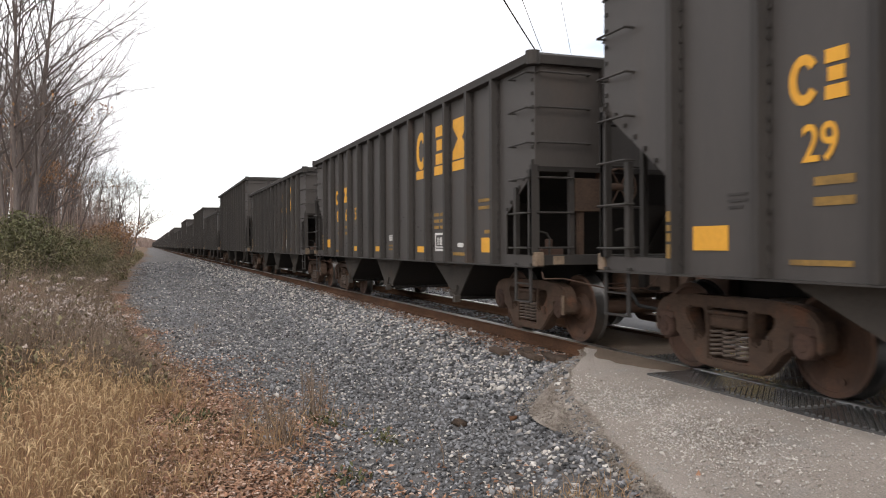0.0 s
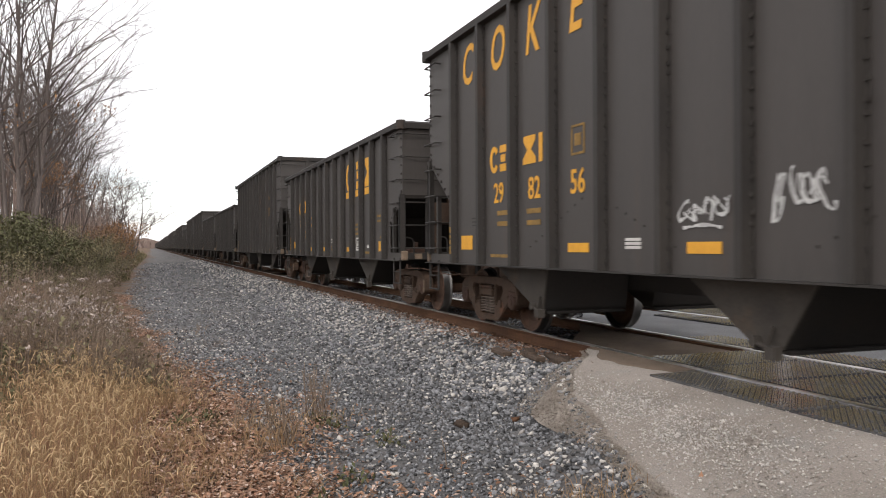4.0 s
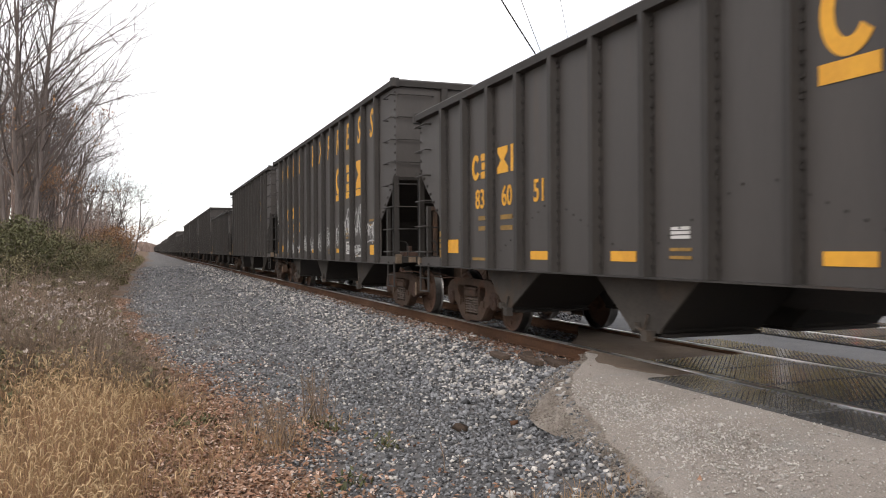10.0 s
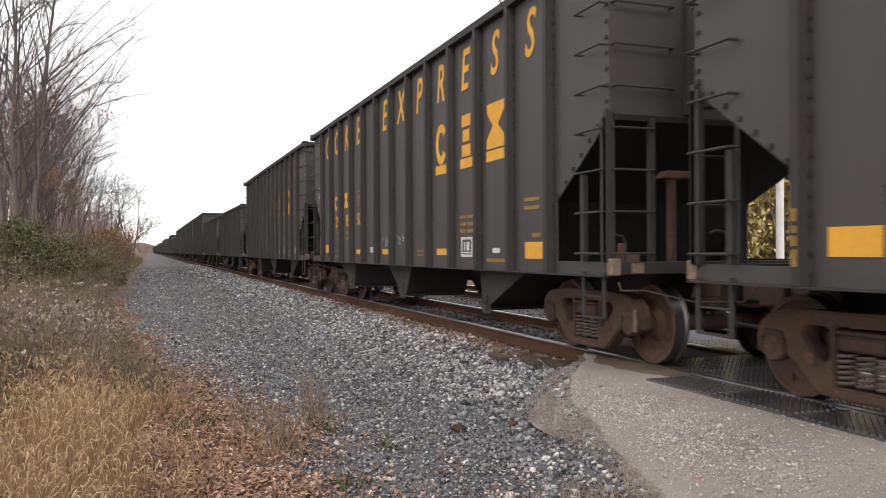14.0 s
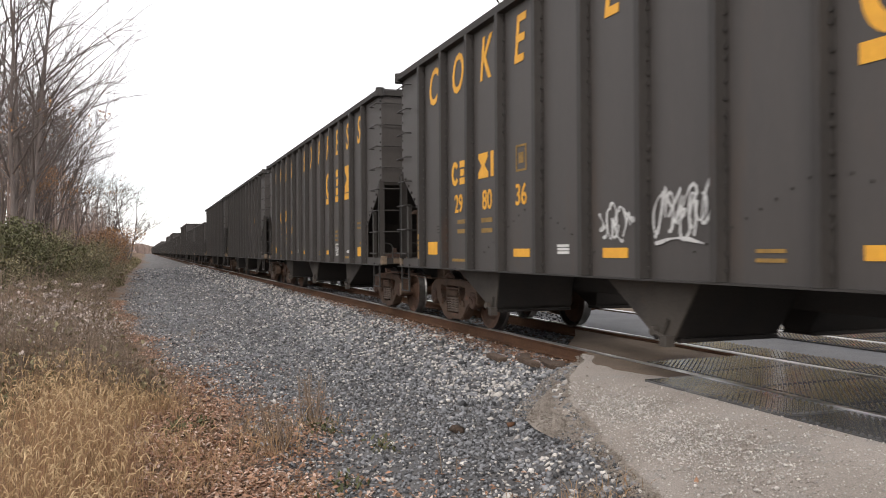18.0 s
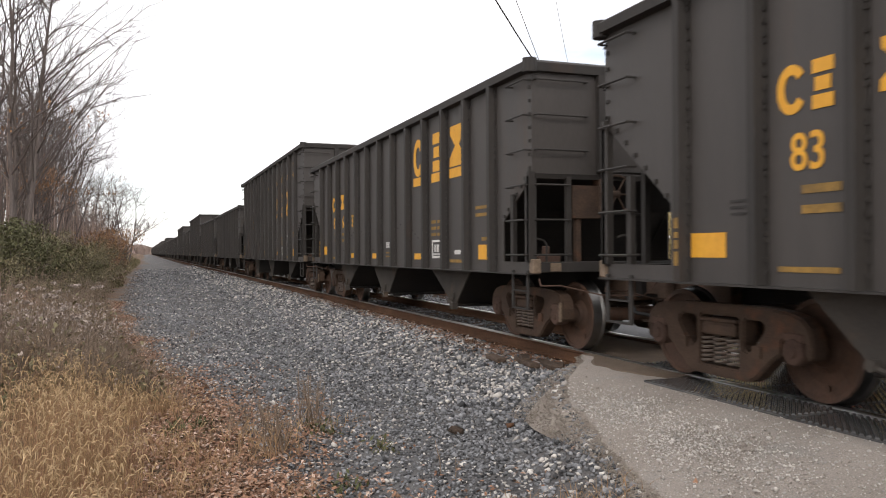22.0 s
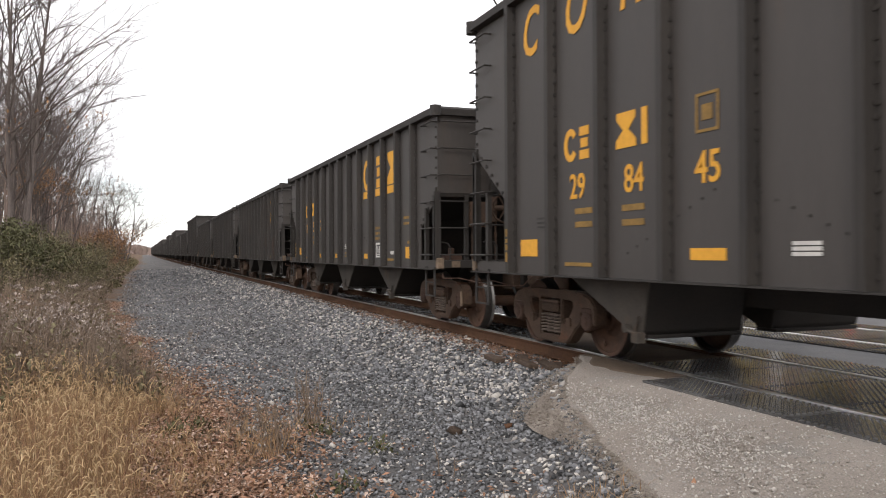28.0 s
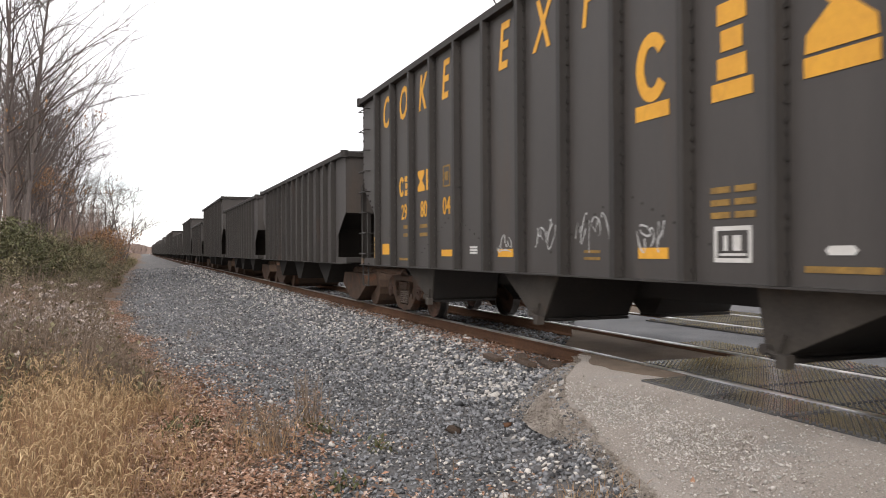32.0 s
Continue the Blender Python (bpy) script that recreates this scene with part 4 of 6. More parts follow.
def livery(car, kind, number, spray=(), missing=()):
    ring, stack, glass = emblem(False)
    bar = lambda w: [rect(w, 0.14)]
    y = lambda i: panel_y(kind, i)
    for i, (nm, polys, w) in enumerate((("emblem_ring", ring, 0.50), ("emblem_stack", stack, 0.46), ("emblem_hourglass", glass, 0.62))):
        paint(car, nm, mark(nm, polys, YELLOW), y(9 + i), 2.87 if kind is TALL else 2.79)
        paint(car, "emblem_bar", mark("emblem_bar%d" % i, bar(w), YELLOW), y(9 + i), 2.475 if kind is TALL else 2.395)
    two, three = small_marks()
    paint(car, "reporting_mark", mark("reporting_mark", two, YELLOW), y(2), 2.36)
    paint(car, "reporting_mark", mark("reporting_mark_end", three, YELLOW), y(3), 2.38)
    for i, t in enumerate(number):
        if t:
            word(car, t, y(2 + i), 1.78, 0.27, 0.0, YELLOW, 0.88)
    if kind is TALL:
        for i, ch in enumerate("COKE EXPRESS"):
            if ch != " ":
                word(car, ch, y(1 + i), 3.53, 0.58, 0.22, YELLOW, 0.72)
        paint(car, "stencil_box", mark("stencil_box", [rect(0.28, 0.025, 0, 0.15), rect(0.28, 0.025, 0, -0.15), rect(0.025, 0.30, -0.13), rect(0.025, 0.30, 0.13), rect(0.13, 0.13, 0, 0)], YELLOW_OLD), y(4), 2.36)
    paint(car, "stencil", mark("stencil_lines", [rect(0.34, 0.06, 0, 0.07), rect(0.34, 0.06, 0, -0.07)], YELLOW_OLD), y(2) - 0.12, 1.58)
    paint(car, "stencil", mark("stencil_lines_b", [rect(0.36, 0.06, 0, 0.07), rect(0.36, 0.06, 0, -0.07)], YELLOW_OLD), y(3) + 0.02, 1.57)
    paint(car, "stencil_line", mark("stencil_line", [rect(0.55, 0.04)], YELLOW_OLD), y(2), 1.09)
    put("stencil_strip", mark("stencil_strip", [rect(0.05, 0.09, 0, 0.16), rect(0.05, 0.05, 0, 0.06), rect(0.05, 0.07, 0, -0.02), rect(0.05, 0.12, 0, -0.14)], YELLOW_OLD), car, at(-OUT - 0.015, kind.body / 2 - kind.bay, 1.30))
    paint(car, "tag_plate", mark("tag_plate", [rect(0.22, 0.02, 0, 0.05), rect(0.22, 0.02, 0, 0), rect(0.16, 0.02, 0.02, -0.05)], PAINT_RIB), y(1) - 0.22, 1.56)
    paint(car, "reflector", mark("reflector_square", [rect(0.43, 0.20)], YELLOW), y(1) + (0.1 if kind is TALL else 0.16), 1.27)
    for i in (4, 6, 9):
        if i not in missing:
            paint(car, "reflector", mark("reflector", [rect(0.44, 0.10)], YELLOW), y(i), 1.20 if kind is TALL else 1.15)
    paint(car, "reflector", mark("reflector_large", [rect(0.46, 0.20)], YELLOW), y(12) - (0.05 if kind is TALL else 0.13), 1.22)
    paint(car, "stencil_line", mark("stencil_line_b", [rect(0.40, 0.045, 0, 0.05), rect(0.40, 0.045, 0, -0.05)], YELLOW_OLD), y(12), 1.78)
    paint(car, "stencil_line", mark("stencil_line_c", [rect(0.22, 0.05)], YELLOW_OLD), y(12) - 0.12, 1.40)
    tag = 5 if kind is TALL else 7
    paint(car, "stencil_tag", mark("stencil_tag", [rect(0.26, 0.028, 0, 0.038), rect(0.26, 0.028, 0, 0), rect(0.26, 0.028, 0, -0.038)], WHITE), y(tag), 1.24 if kind is TALL else 1.36)
    paint(car, "stencil_line", mark("stencil_line_d", [rect(0.30, 0.03, 0, 0.035), rect(0.30, 0.03, 0, -0.035)], YELLOW_OLD), y(8 if kind is TALL else 7), 1.18)
    rows = [rect(0.22, 0.05, dy, dz) for dy in (-0.14, 0.14) for dz in (-0.1, 0, 0.1)]
    paint(car, "stencil", mark("stencil_rows", rows, YELLOW_OLD), y(10), 1.60)
    frame_ = [rect(0.42, 0.035, 0, 0.125), rect(0.42, 0.035, 0, -0.125), rect(0.035, 0.25, -0.195), rect(0.035, 0.25, 0.195), rect(0.09, 0.12, -0.05, 0.01), rect(0.04, 0.12, 0.08, 0.01), rect(0.30, 0.02, 0, -0.08)]
    paint(car, "stencil_frame", mark("stencil_frame", frame_, WHITE), y(10), 1.27)
    paint(car, "stencil_tag", mark("stencil_oval", [[(-0.13, 0), (-0.10, 0.032), (0.10, 0.032), (0.13, 0), (0.10, -0.032), (-0.10, -0.032)]], WHITE), y(11), 1.22)
    paint(car, "stencil_line", mark("stencil_line_e", [rect(0.62, 0.045)], YELLOW_OLD), y(11), 1.09)
    for seed, i, dz, w, h, heavy in spray:
        paint(car, "spray_scrawl", scrawl(seed, w, h, heavy), y(i), 1.0 + dz)


def scrawl(seed, w, h, heavy):
    """A dense cluster of spray-can hooks, loops and zigzags of no letters."""
    r = random.Random(seed)
    t = 0.017 if heavy else 0.010
    count = max(4, int(w / (0.062 if heavy else 0.10)))
    strokes = []
    for k in range(count):
        x0, s = (k + r.uniform(0.2, 0.8)) / count - 0.5, r.uniform(0.05, 0.15)
        mid, half = r.uniform(0.35, 0.65), r.uniform(0.14, 0.40)
        a0, bend, tilt = r.uniform(0, 6.3), r.choice((0.0, 2.2, 3.6, 5.2)), r.uniform(-0.12, 0.12)
        if bend:
            line = [(x0 + s * cos(a0 + bend * j / 11) + tilt * sin(a0 + bend * j / 11), mid + half * sin(a0 + bend * j / 11)) for j in range(12)]
        else:
            line = [(x0 - s, mid - half), (x0 - s * 0.2 + tilt, mid + half), (x0 + s, mid - half * r.uniform(-0.4, 0.8)), (x0 + s * 1.6, mid + half * r.uniform(0.2, 1.1))]
        strokes.append(line)
    if r.random() < 0.45:
        strokes.append([(-0.45 + 0.9 * j / 12, 0.05 + 0.08 * sin(j / 12 * pi)) for j in range(13)])
    lean = r.uniform(-0.05, 0.30)
    m = Mesh()
    depth = 0.005
    for line in strokes:
        pts = [((a + lean * (b - 0.5) * 0.5) * w + r.gauss(0, 0.003), b * h + r.gauss(0, 0.003)) for a, b in line]
        edge = []
        for j, (a, b) in enumerate(pts):
            (a0, b0), (a1, b1) = pts[max(0, j - 1)], pts[min(len(pts) - 1, j + 1)]
            d = max(1e-4, hypot(a1 - a0, b1 - b0))
            q = t * (0.8 + 0.35 * sin(j * 0.9 + seed))
            u, v = (b1 - b0) / d * q, -(a1 - a0) / d * q
            edge += [(-depth, -a - u, b + v), (-depth, -a + u, b - v)]
            depth += 0.00005
        m.add(edge, [(2 * j, 2 * j + 1, 2 * j + 3, 2 * j + 2) for j in range(len(pts) - 1)])
    return m.data("spray_scrawl", SPRAY)


# the train from its head: kind, the number's three groups, spray paint (seed, panel, height over the sill, width, height, heavy)
TRAIN = [
    ("T", ("29", "80", "41"), ((3, 1, 2.5, 0.4, 0.3, 0),)), ("S", ("83", "66", "57"), ()), ("S", ("83", "76", "72"), ()),
    ("T", ("29", "83", "73"), ((11, 6, 0.32, 0.5, 0.55, 1), (12, 7, 0.15, 0.62, 0.62, 1))), ("S", ("83", "64", "18"), ()),
    ("T", ("29", "82", "56"), ((21, 6, 0.35, 0.55, 0.3, 1), (22, 7, 0.40, 0.55, 0.45, 1), (23, 8, 0.38, 0.55, 0.35, 1), (24, 9, 0.30, 0.55, 0.35, 1), (25, 10, 0.75, 0.6, 0.3, 1), (26, 11, 0.40, 0.55, 0.55, 1))),
    ("S", ("83", "61", "20"), ()), ("T", ("29", "80", "98"), ()), ("S", ("83", "72", "48"), ()), ("S", ("83", "74", "28"), ()), ("T", ("29", "82", "34"), ()),
    ("T", ("29", "83", "55"), ((31, 5, 0.36, 0.45, 0.30, 1), (32, 11, 0.35, 0.7, 0.4, 0))), ("S", ("83", "60", "51"), ()),
    ("T", ("29", "83", "26"), ((41, 2, 0.15, 0.62, 0.5, 1), (42, 3, 0.10, 0.7, 0.4, 1), (43, 3, 0.55, 0.35, 0.2, 1), (44, 4, 0.12, 0.8, 0.25, 1), (45, 5, 0.15, 0.8, 0.6, 1), (46, 6, 0.20, 0.8, 0.4, 1),
                               (47, 7, 0.10, 0.7, 0.7, 1), (48, 8, 0.12, 0.7, 0.7, 1), (49, 9, 0.22, 0.5, 0.75, 1), (50, 10, 0.45, 0.75, 0.75, 1), (51, 11, 0.35, 0.8, 0.95, 1), (52, 11, 0.05, 0.8, 0.3, 1),
                               (53, 12, 0.35, 0.8, 0.5, 1), (54, 0, 1.05, 0.7, 0.9, 1))),
    ("T", ("29", "80", "76"), ((61, 3, 0.2, 0.3, 0.2, 0),)), ("S", ("83", "55", "27"), ((62, 11, 0.4, 0.4, 0.5, 0),)), ("T", ("29", "81", "65"), ()),
    ("T", ("29", "83", "50"), ((71, 0, 1.2, 0.5, 1.0, 0), (72, 6, 0.3, 0.4, 0.3, 0), (73, 7, 0.3, 0.5, 0.25, 0))), ("T", ("29", "82", "12"), ()),
    ("S", ("83", "53", "05"), ((74, 3, 0.1, 0.35, 0.2, 1),)), ("S", ("83", "62", "55"), ()),
    ("T", ("29", "80", "36"), ((81, 6, 0.3, 0.62, 0.4, 1), (82, 7, 0.25, 0.75, 0.6, 1))), ("T", ("29", "83", "64"), ()), ("T", ("29", "84", "51"), ((83, 11, 0.3, 0.6, 0.3, 0),)),
    ("T", ("29", "80", "31"), ()), ("S", ("83", "58", "04"), ()), ("S", ("83", "62", "37"), ()), ("T", ("29", "81", "18"), ((91, 7, 0.35, 0.6, 0.4, 0), (92, 11, 0.3, 0.5, 0.6, 0))),
    ("S", ("83", "58", "94"), ()), ("S", ("83", "58", "20"), ()), ("T", ("29", "82", "95"), ()), ("S", ("83", "57", "16"), ()),
    ("T", ("29", "84", "45"), ((101, 6, 0.35, 0.6, 0.45, 1), (102, 7, 0.1, 0.4, 0.3, 0), (103, 11, 0.2, 0.6, 0.6, 0), (104, 8, 0.5, 0.4, 0.4, 0))), ("S", ("83", "58", "71"), ()), ("S", ("83", "65", "96"), ()), ("S", ("83", "69", "41"), ()),
    ("S", ("83", "76", "65"), ((111, 3, 0.1, 0.3, 0.3, 0),)), ("T", ("29", "80", "04"), ((121, 6, 0.2, 0.4, 0.3, 0), (122, 7, 0.25, 0.5, 0.4, 0), (123, 8, 0.2, 0.6, 0.5, 0), (124, 9, 0.2, 0.5, 0.35, 0))),
]
FAR = "SSTSTSSTTSTSSTSTTSSTSTST"

T_LABEL = "tall dark grey weathered steel hopper car with slanted yellow lettering"
S_LABEL = "low dark grey weathered steel hopper car with yellow emblem"
first = {"T": build_car(TALL, "tall_hopper_car", T_LABEL), "S": build_car(LOW, "hopper_car", S_LABEL)}
far_first = {"T": build_far_car(TALL, "tall_hopper_car", "tall dark hopper car far down the train"), "S": build_far_car(LOW, "hopper_car", "low dark hopper car far down the train")}
KINDS = {"T": TALL, "S": LOW}

# every car's middle, metres behind the rear end of the first car at the clip's start
CARS = []
end_at = 7.21
free, far_free = {"T": True, "S": True}, {"T": True, "S": True}
blank = {k: copy_thing(first[k], Matrix()) for k in "TS"}
far_blank = far_first
rear = None
for i, row in enumerate(TRAIN + [(k, None, ()) for k in FAR]):
    letter = row[0]
    kind = KINDS[letter]
    rear = end_at if rear is None else rear + kind.length + (-0.08 if letter == "S" else 0.08) * (letter != last_letter)
    last_letter = letter
    middle = rear - kind.body / 2
    if row[1]:
        car = first[letter] if free[letter] else copy_thing(blank[letter], Matrix())
        free[letter] = False
    else:
        car = far_blank[letter] if far_free[letter] else copy_thing(far_blank[letter], Matrix())
        far_free[letter] = False
    car.matrix_basis = at(TRACK, middle, 0)
    CARS.append((car, middle, bool(row[1])))
for ob in blank.values():
    for o in list(ob.children_recursive) + [ob]:
        bpy.data.objects.remove(o)
for (car, middle, near), row in zip(CARS, TRAIN):
    livery(car, KINDS[row[0]], row[1], row[2])
    if row[0] == "S" and row[1][1] != "69":
        put("hand_brake", BRAKE_GEAR_ME[False], car, at(0, -LOW.body / 2 + 0.35, 0), "rusty hand brake wheel and gear")
    if row[2] and max(s[4] for s in row[2]) > 0.5:
        tagged(car, "tall dark grey hopper car with yellow lettering and white spray paint")


# ---- loose stones ----

def stone_soup(name, pts, mat, label, seed, kind="stuff"):
    """Many irregular stones: pts are rows of x, y, z, radius."""
    g = np.random.default_rng(seed)
    base = np.array([(-1, -1, -1), (1, -1, -1), (1, 1, -1), (-1, 1, -1), (-1, -1, 1), (1, -1, 1), (1, 1, 1), (-1, 1, 1)]) * 0.62
    tri = np.array([(0, 2, 1), (0, 3, 2), (4, 5, 6), (4, 6, 7), (0, 1, 5), (0, 5, 4), (1, 2, 6), (1, 6, 5), (2, 3, 7), (2, 7, 6), (3, 0, 4), (3, 4, 7)])
    p = np.asarray(pts, float)
    n = len(p)
    q = g.normal(size=(n, 4))
    q /= np.linalg.norm(q, axis=1)[:, None]
    w, x, y, z = q.T
    rot = np.stack([1 - 2 * (y * y + z * z), 2 * (x * y - z * w), 2 * (x * z + y * w), 2 * (x * y + z * w), 1 - 2 * (x * x + z * z), 2 * (y * z - x * w), 2 * (x * z - y * w), 2 * (y * z + x * w), 1 - 2 * (x * x + y * y)], 1).reshape(n, 3, 3)
    size = g.uniform(0.45, 1.3, size=(n, 3)) * p[:, 3:4]
    v = base[None] * g.uniform(0.45, 1.35, size=(n, 8, 3)) * size[:, None, :]
    v = np.einsum("nij,nkj->nki", rot, v)
    v[:, :, 2] *= 0.75
    v += p[:, None, :3]
    f = (tri[None] + 8 * np.arange(n)[:, None, None]).reshape(-1, 3)
    me = bpy.data.meshes.new(name)
    me.vertices.add(n * 8)
    me.vertices.foreach_set("co", v.reshape(-1))
    me.loops.add(len(f) * 3)
    me.loops.foreach_set("vertex_index", f.reshape(-1).astype(np.int32))
    me.polygons.add(len(f))
    me.polygons.foreach_set("loop_start", np.arange(0, len(f) * 3, 3, dtype=np.int32))
    me.update(calc_edges=True)
    me.materials.append(mat)
    return tagged(new(name, me), label, "gravel", kind=kind)


def trail_x(y):
    """The pale stones along the edge of the worn gravel."""
    return steps(y, [(4, 1.15), (5.5, 1.05), (7.3, 0.72), (10, 0.45), (13.7, 0.1)])


def stones():
    r = random.Random(3)
    grey, pale = [], []
    for y0, y1, per, lo, hi in ((3.6, 7, 980, 0.011, 0.033), (7, 11, 820, 0.012, 0.036), (11, 17, 460, 0.016, 0.040), (17, 28, 200, 0.020, 0.042), (28, 50, 66, 0.028, 0.055), (50, 90, 14, 0.05, 0.085)):
        for i in range(int((y1 - y0) * 5.9 * per)):
            x, y = r.uniform(-0.9, 5.0), r.uniform(y0, y1)
            if x < left_edge(y) - 0.05 + 0.6 * r.random() ** 2 or (y < 8.75 and x > road_edge(y) + 0.02) or abs(x - TRACK + GAUGE0) < 0.09:
                continue
            ballast = min(1, max(0, (x - 2.3) / 1.2 + 0.5 * noise.noise((x, y * 0.5, 9))))
            if x < 2.6 and r.random() < 0.14 + 0.3 * noise.noise((x * 0.8, y * 0.4, 2)):
                continue
            rad = r.uniform(lo, hi) * (0.70 + 0.32 * ballast) * (1.6 if r.random() < 0.03 else 1)
            shade = 0.10 + 0.20 * ballast * min(1, max(0.15, (x - 3.0) / 0.8)) + 0.10 * noise.noise((x * 0.7, y * 0.35, 4))
            if abs(x - trail_x(y)) < 0.17 and y < 13:
                shade += 0.20
            if x > 2.4 and y < 8.2:
                shade = shade * 0.42 if y > 5.6 else shade + 0.08
            (pale if r.random() < shade else grey).append((x, y, ground_z(x, y) + rad * 0.36, rad))
    for i in range(5200):
        x, y = r.uniform(5.2, 6.5), 8.9 + 30 * r.random() ** 1.6
        rad = r.uniform(0.02, 0.045)
        grey.append((x, y, -0.19 + rad * 0.2, rad))
    for i in range(4200):
        x, y = r.uniform(6.75, 11.2), 10 + 26 * r.random() ** 1.5
        if abs(x - SECOND + GAUGE0) < 0.1:
            continue
        rad = r.uniform(0.025, 0.05)
        grey.append((x, y, -0.19 + rad * 0.2, rad))
    stone_soup("grey_gravel", grey, STONE, "loose blue-grey crushed stone beside the track", 1)
    stone_soup("pale_gravel", pale, PALE_STONE, "pale limestone chips among the grey ballast", 2)
    grit, dull = [], []
    for i in range(9000):
        c = r.choice(((3.72, 5.2, 0.16, 0.5), (3.75, 5.8, 0.2, 0.25), (3.5, 4.6, 0.22, 0.5), (3.6, 4.9, 0.20, 0.4), (3.6, 5.2, 0.35, 0.7), (3.7, 4.6, 0.45, 0.9), (3.5, 4.1, 0.3, 0.5), (4.0, 4.0, 0.5, 0.8), (3.75, 6.4, 0.25, 0.4)))
        x, y = r.gauss(c[0], c[2]), r.gauss(c[1], c[3])
        if x < road_edge(y) + 0.05 or x > 4.47 or y > 8:
            continue
        rad = r.uniform(0.004, 0.010) * (1.9 if r.random() < 0.06 else 1)
        (grit if i % 5 < 4 else dull).append((x, y, apron_z(x) + rad * 0.5, rad))
    stone_soup("apron_grit", grit, PALE_STONE, "pale grit and chips strewn over the concrete apron", 5)
    stone_soup("dull_grit", dull, CONCRETE, "brown grit strewn over the concrete apron", 7)
    rough = []
    for i in range(5200):
        y = r.uniform(3.4, 8.6)
        x = road_edge(y) - r.random() ** 1.5 * (0.2 + 0.45 * max(0, 1 - abs(y - 6.6) / 1.6)) + 0.1
        rad = r.uniform(0.004, 0.014)
        rough.append((x, y, max(ground_z(x, y), apron_z(x) - 0.06) + 0.02, rad))
    stone_soup("verge_grit", rough, VERGE, "brown grit along the edge of the apron", 6)
    # a few stones that stand out
    for x, y, rad, mat, label in ((2.72, 6.95, 0.085, TIE, "dark brown lump of rotten wood on the gravel"), (3.22, 6.85, 0.07, RUST_RAIL, "flat rust-brown stone on the gravel"),
                                  (2.3, 4.95, 0.05, PALE_STONE, "pale tan stone on the gravel"), (1.55, 6.9, 0.05, PALE_STONE, "pale flat stone on the gravel"), (2.05, 8.9, 0.05, PALE_STONE, "large white stone on the gravel"),
                                  (1.35, 9.1, 0.05, PALE_STONE, "white stone on the gravel"), (3.05, 6.2, 0.045, PALE_STONE, "white stone on the gravel")):
        stone_soup("stone", [(x, y, ground_z(x, y) + rad * 0.4, rad)], mat, label, int(x * 100), "")
        tagged(bpy.context.scene.objects[-1], category="stone")


GAUGE0 = 0.753
stones()


# ---- leaves, blades and twigs ----
def leaf_soup(name, pts, mat, size, seed, flat=False, long=1.5):
    """Small folded leaves at given places."""
    g = np.random.default_rng(seed)
    p = np.asarray(pts, float)
    n = len(p)
    a = g.uniform(0, 2 * pi, n)
    tilt = g.normal(0, 0.35, n) if flat else g.uniform(-1.3, 1.3, n)
    s = g.uniform(0.6, 1.3, n) * size
    d = np.stack([np.cos(a) * np.cos(tilt), np.sin(a) * np.cos(tilt), np.sin(tilt)], 1)
    side = np.stack([-np.sin(a), np.cos(a), g.normal(0, 0.3, n)], 1)
    up = np.cross(d, side)
    bend = g.uniform(0.1, 0.5, n)[:, None]
    L, W = s[:, None] * long / 2, s[:, None] * 0.42
    v = np.stack([p - d * L, p + side * W + up * bend * W, p + d * L, p - side * W + up * bend * W], 1).reshape(-1, 3)
    k = 4 * np.arange(n)[:, None]
    f = np.concatenate([k + np.array([[0, 1, 2]]), k + np.array([[0, 2, 3]])], 1).reshape(-1, 3)
    return soup(name, v.tolist(), f.tolist(), mat)


def blade_soup(name, rows, mat, seed):
    """Bent grass blades: rows of x, y, z, height, width, lean x, lean y."""
    v, f = [], []
    for x, y, z, h, w, lx, ly in rows:
        a = R.uniform(0, pi)
        dx, dy = cos(a) * w / 2, sin(a) * w / 2
        k = len(v)
        for i, t in enumerate((0, 0.4, 0.75, 1.0)):
            c = 1 - 0.85 * t
            px, py, pz = x + lx * t * t * h, y + ly * t * t * h, z + h * t * (1 - 0.25 * t * hypot(lx, ly))
            v += [(px - dx * c, py - dy * c, pz), (px + dx * c, py + dy * c, pz)]
        f += [(k, k + 1, k + 3, k + 2), (k + 2, k + 3, k + 5, k + 4), (k + 4, k + 5, k + 7, k + 6)]
    return soup(name, v, f, mat)


def tube_soup(name, segs, mat):
    """Tapered twigs: rows of p, q, radius at p, radius at q, sides."""
    v, f = [], []
    for p, q, r0, r1, n in segs:
        d = q - p
        if d.length < 1e-5:
            continue
        d.normalize()
        s = d.cross(Vector((0.3, 0.2, 1)) if abs(d.z) < 0.9 else Vector((1, 0.1, 0))).normalized()
        u = d.cross(s)
        k = len(v)
        for c, r in ((p, r0), (q, r1)):
            for i in range(n):
                a = 2 * pi * i / n
                v.append(tuple(c + (cos(a) * r) * s + (sin(a) * r) * u))
        f += [(k + i, k + (i + 1) % n, k + n + (i + 1) % n, k + n + i) for i in range(n)]
    me = soup(name, v, f, mat)
    me.polygons.foreach_set("use_smooth", [True] * len(f))
    return me


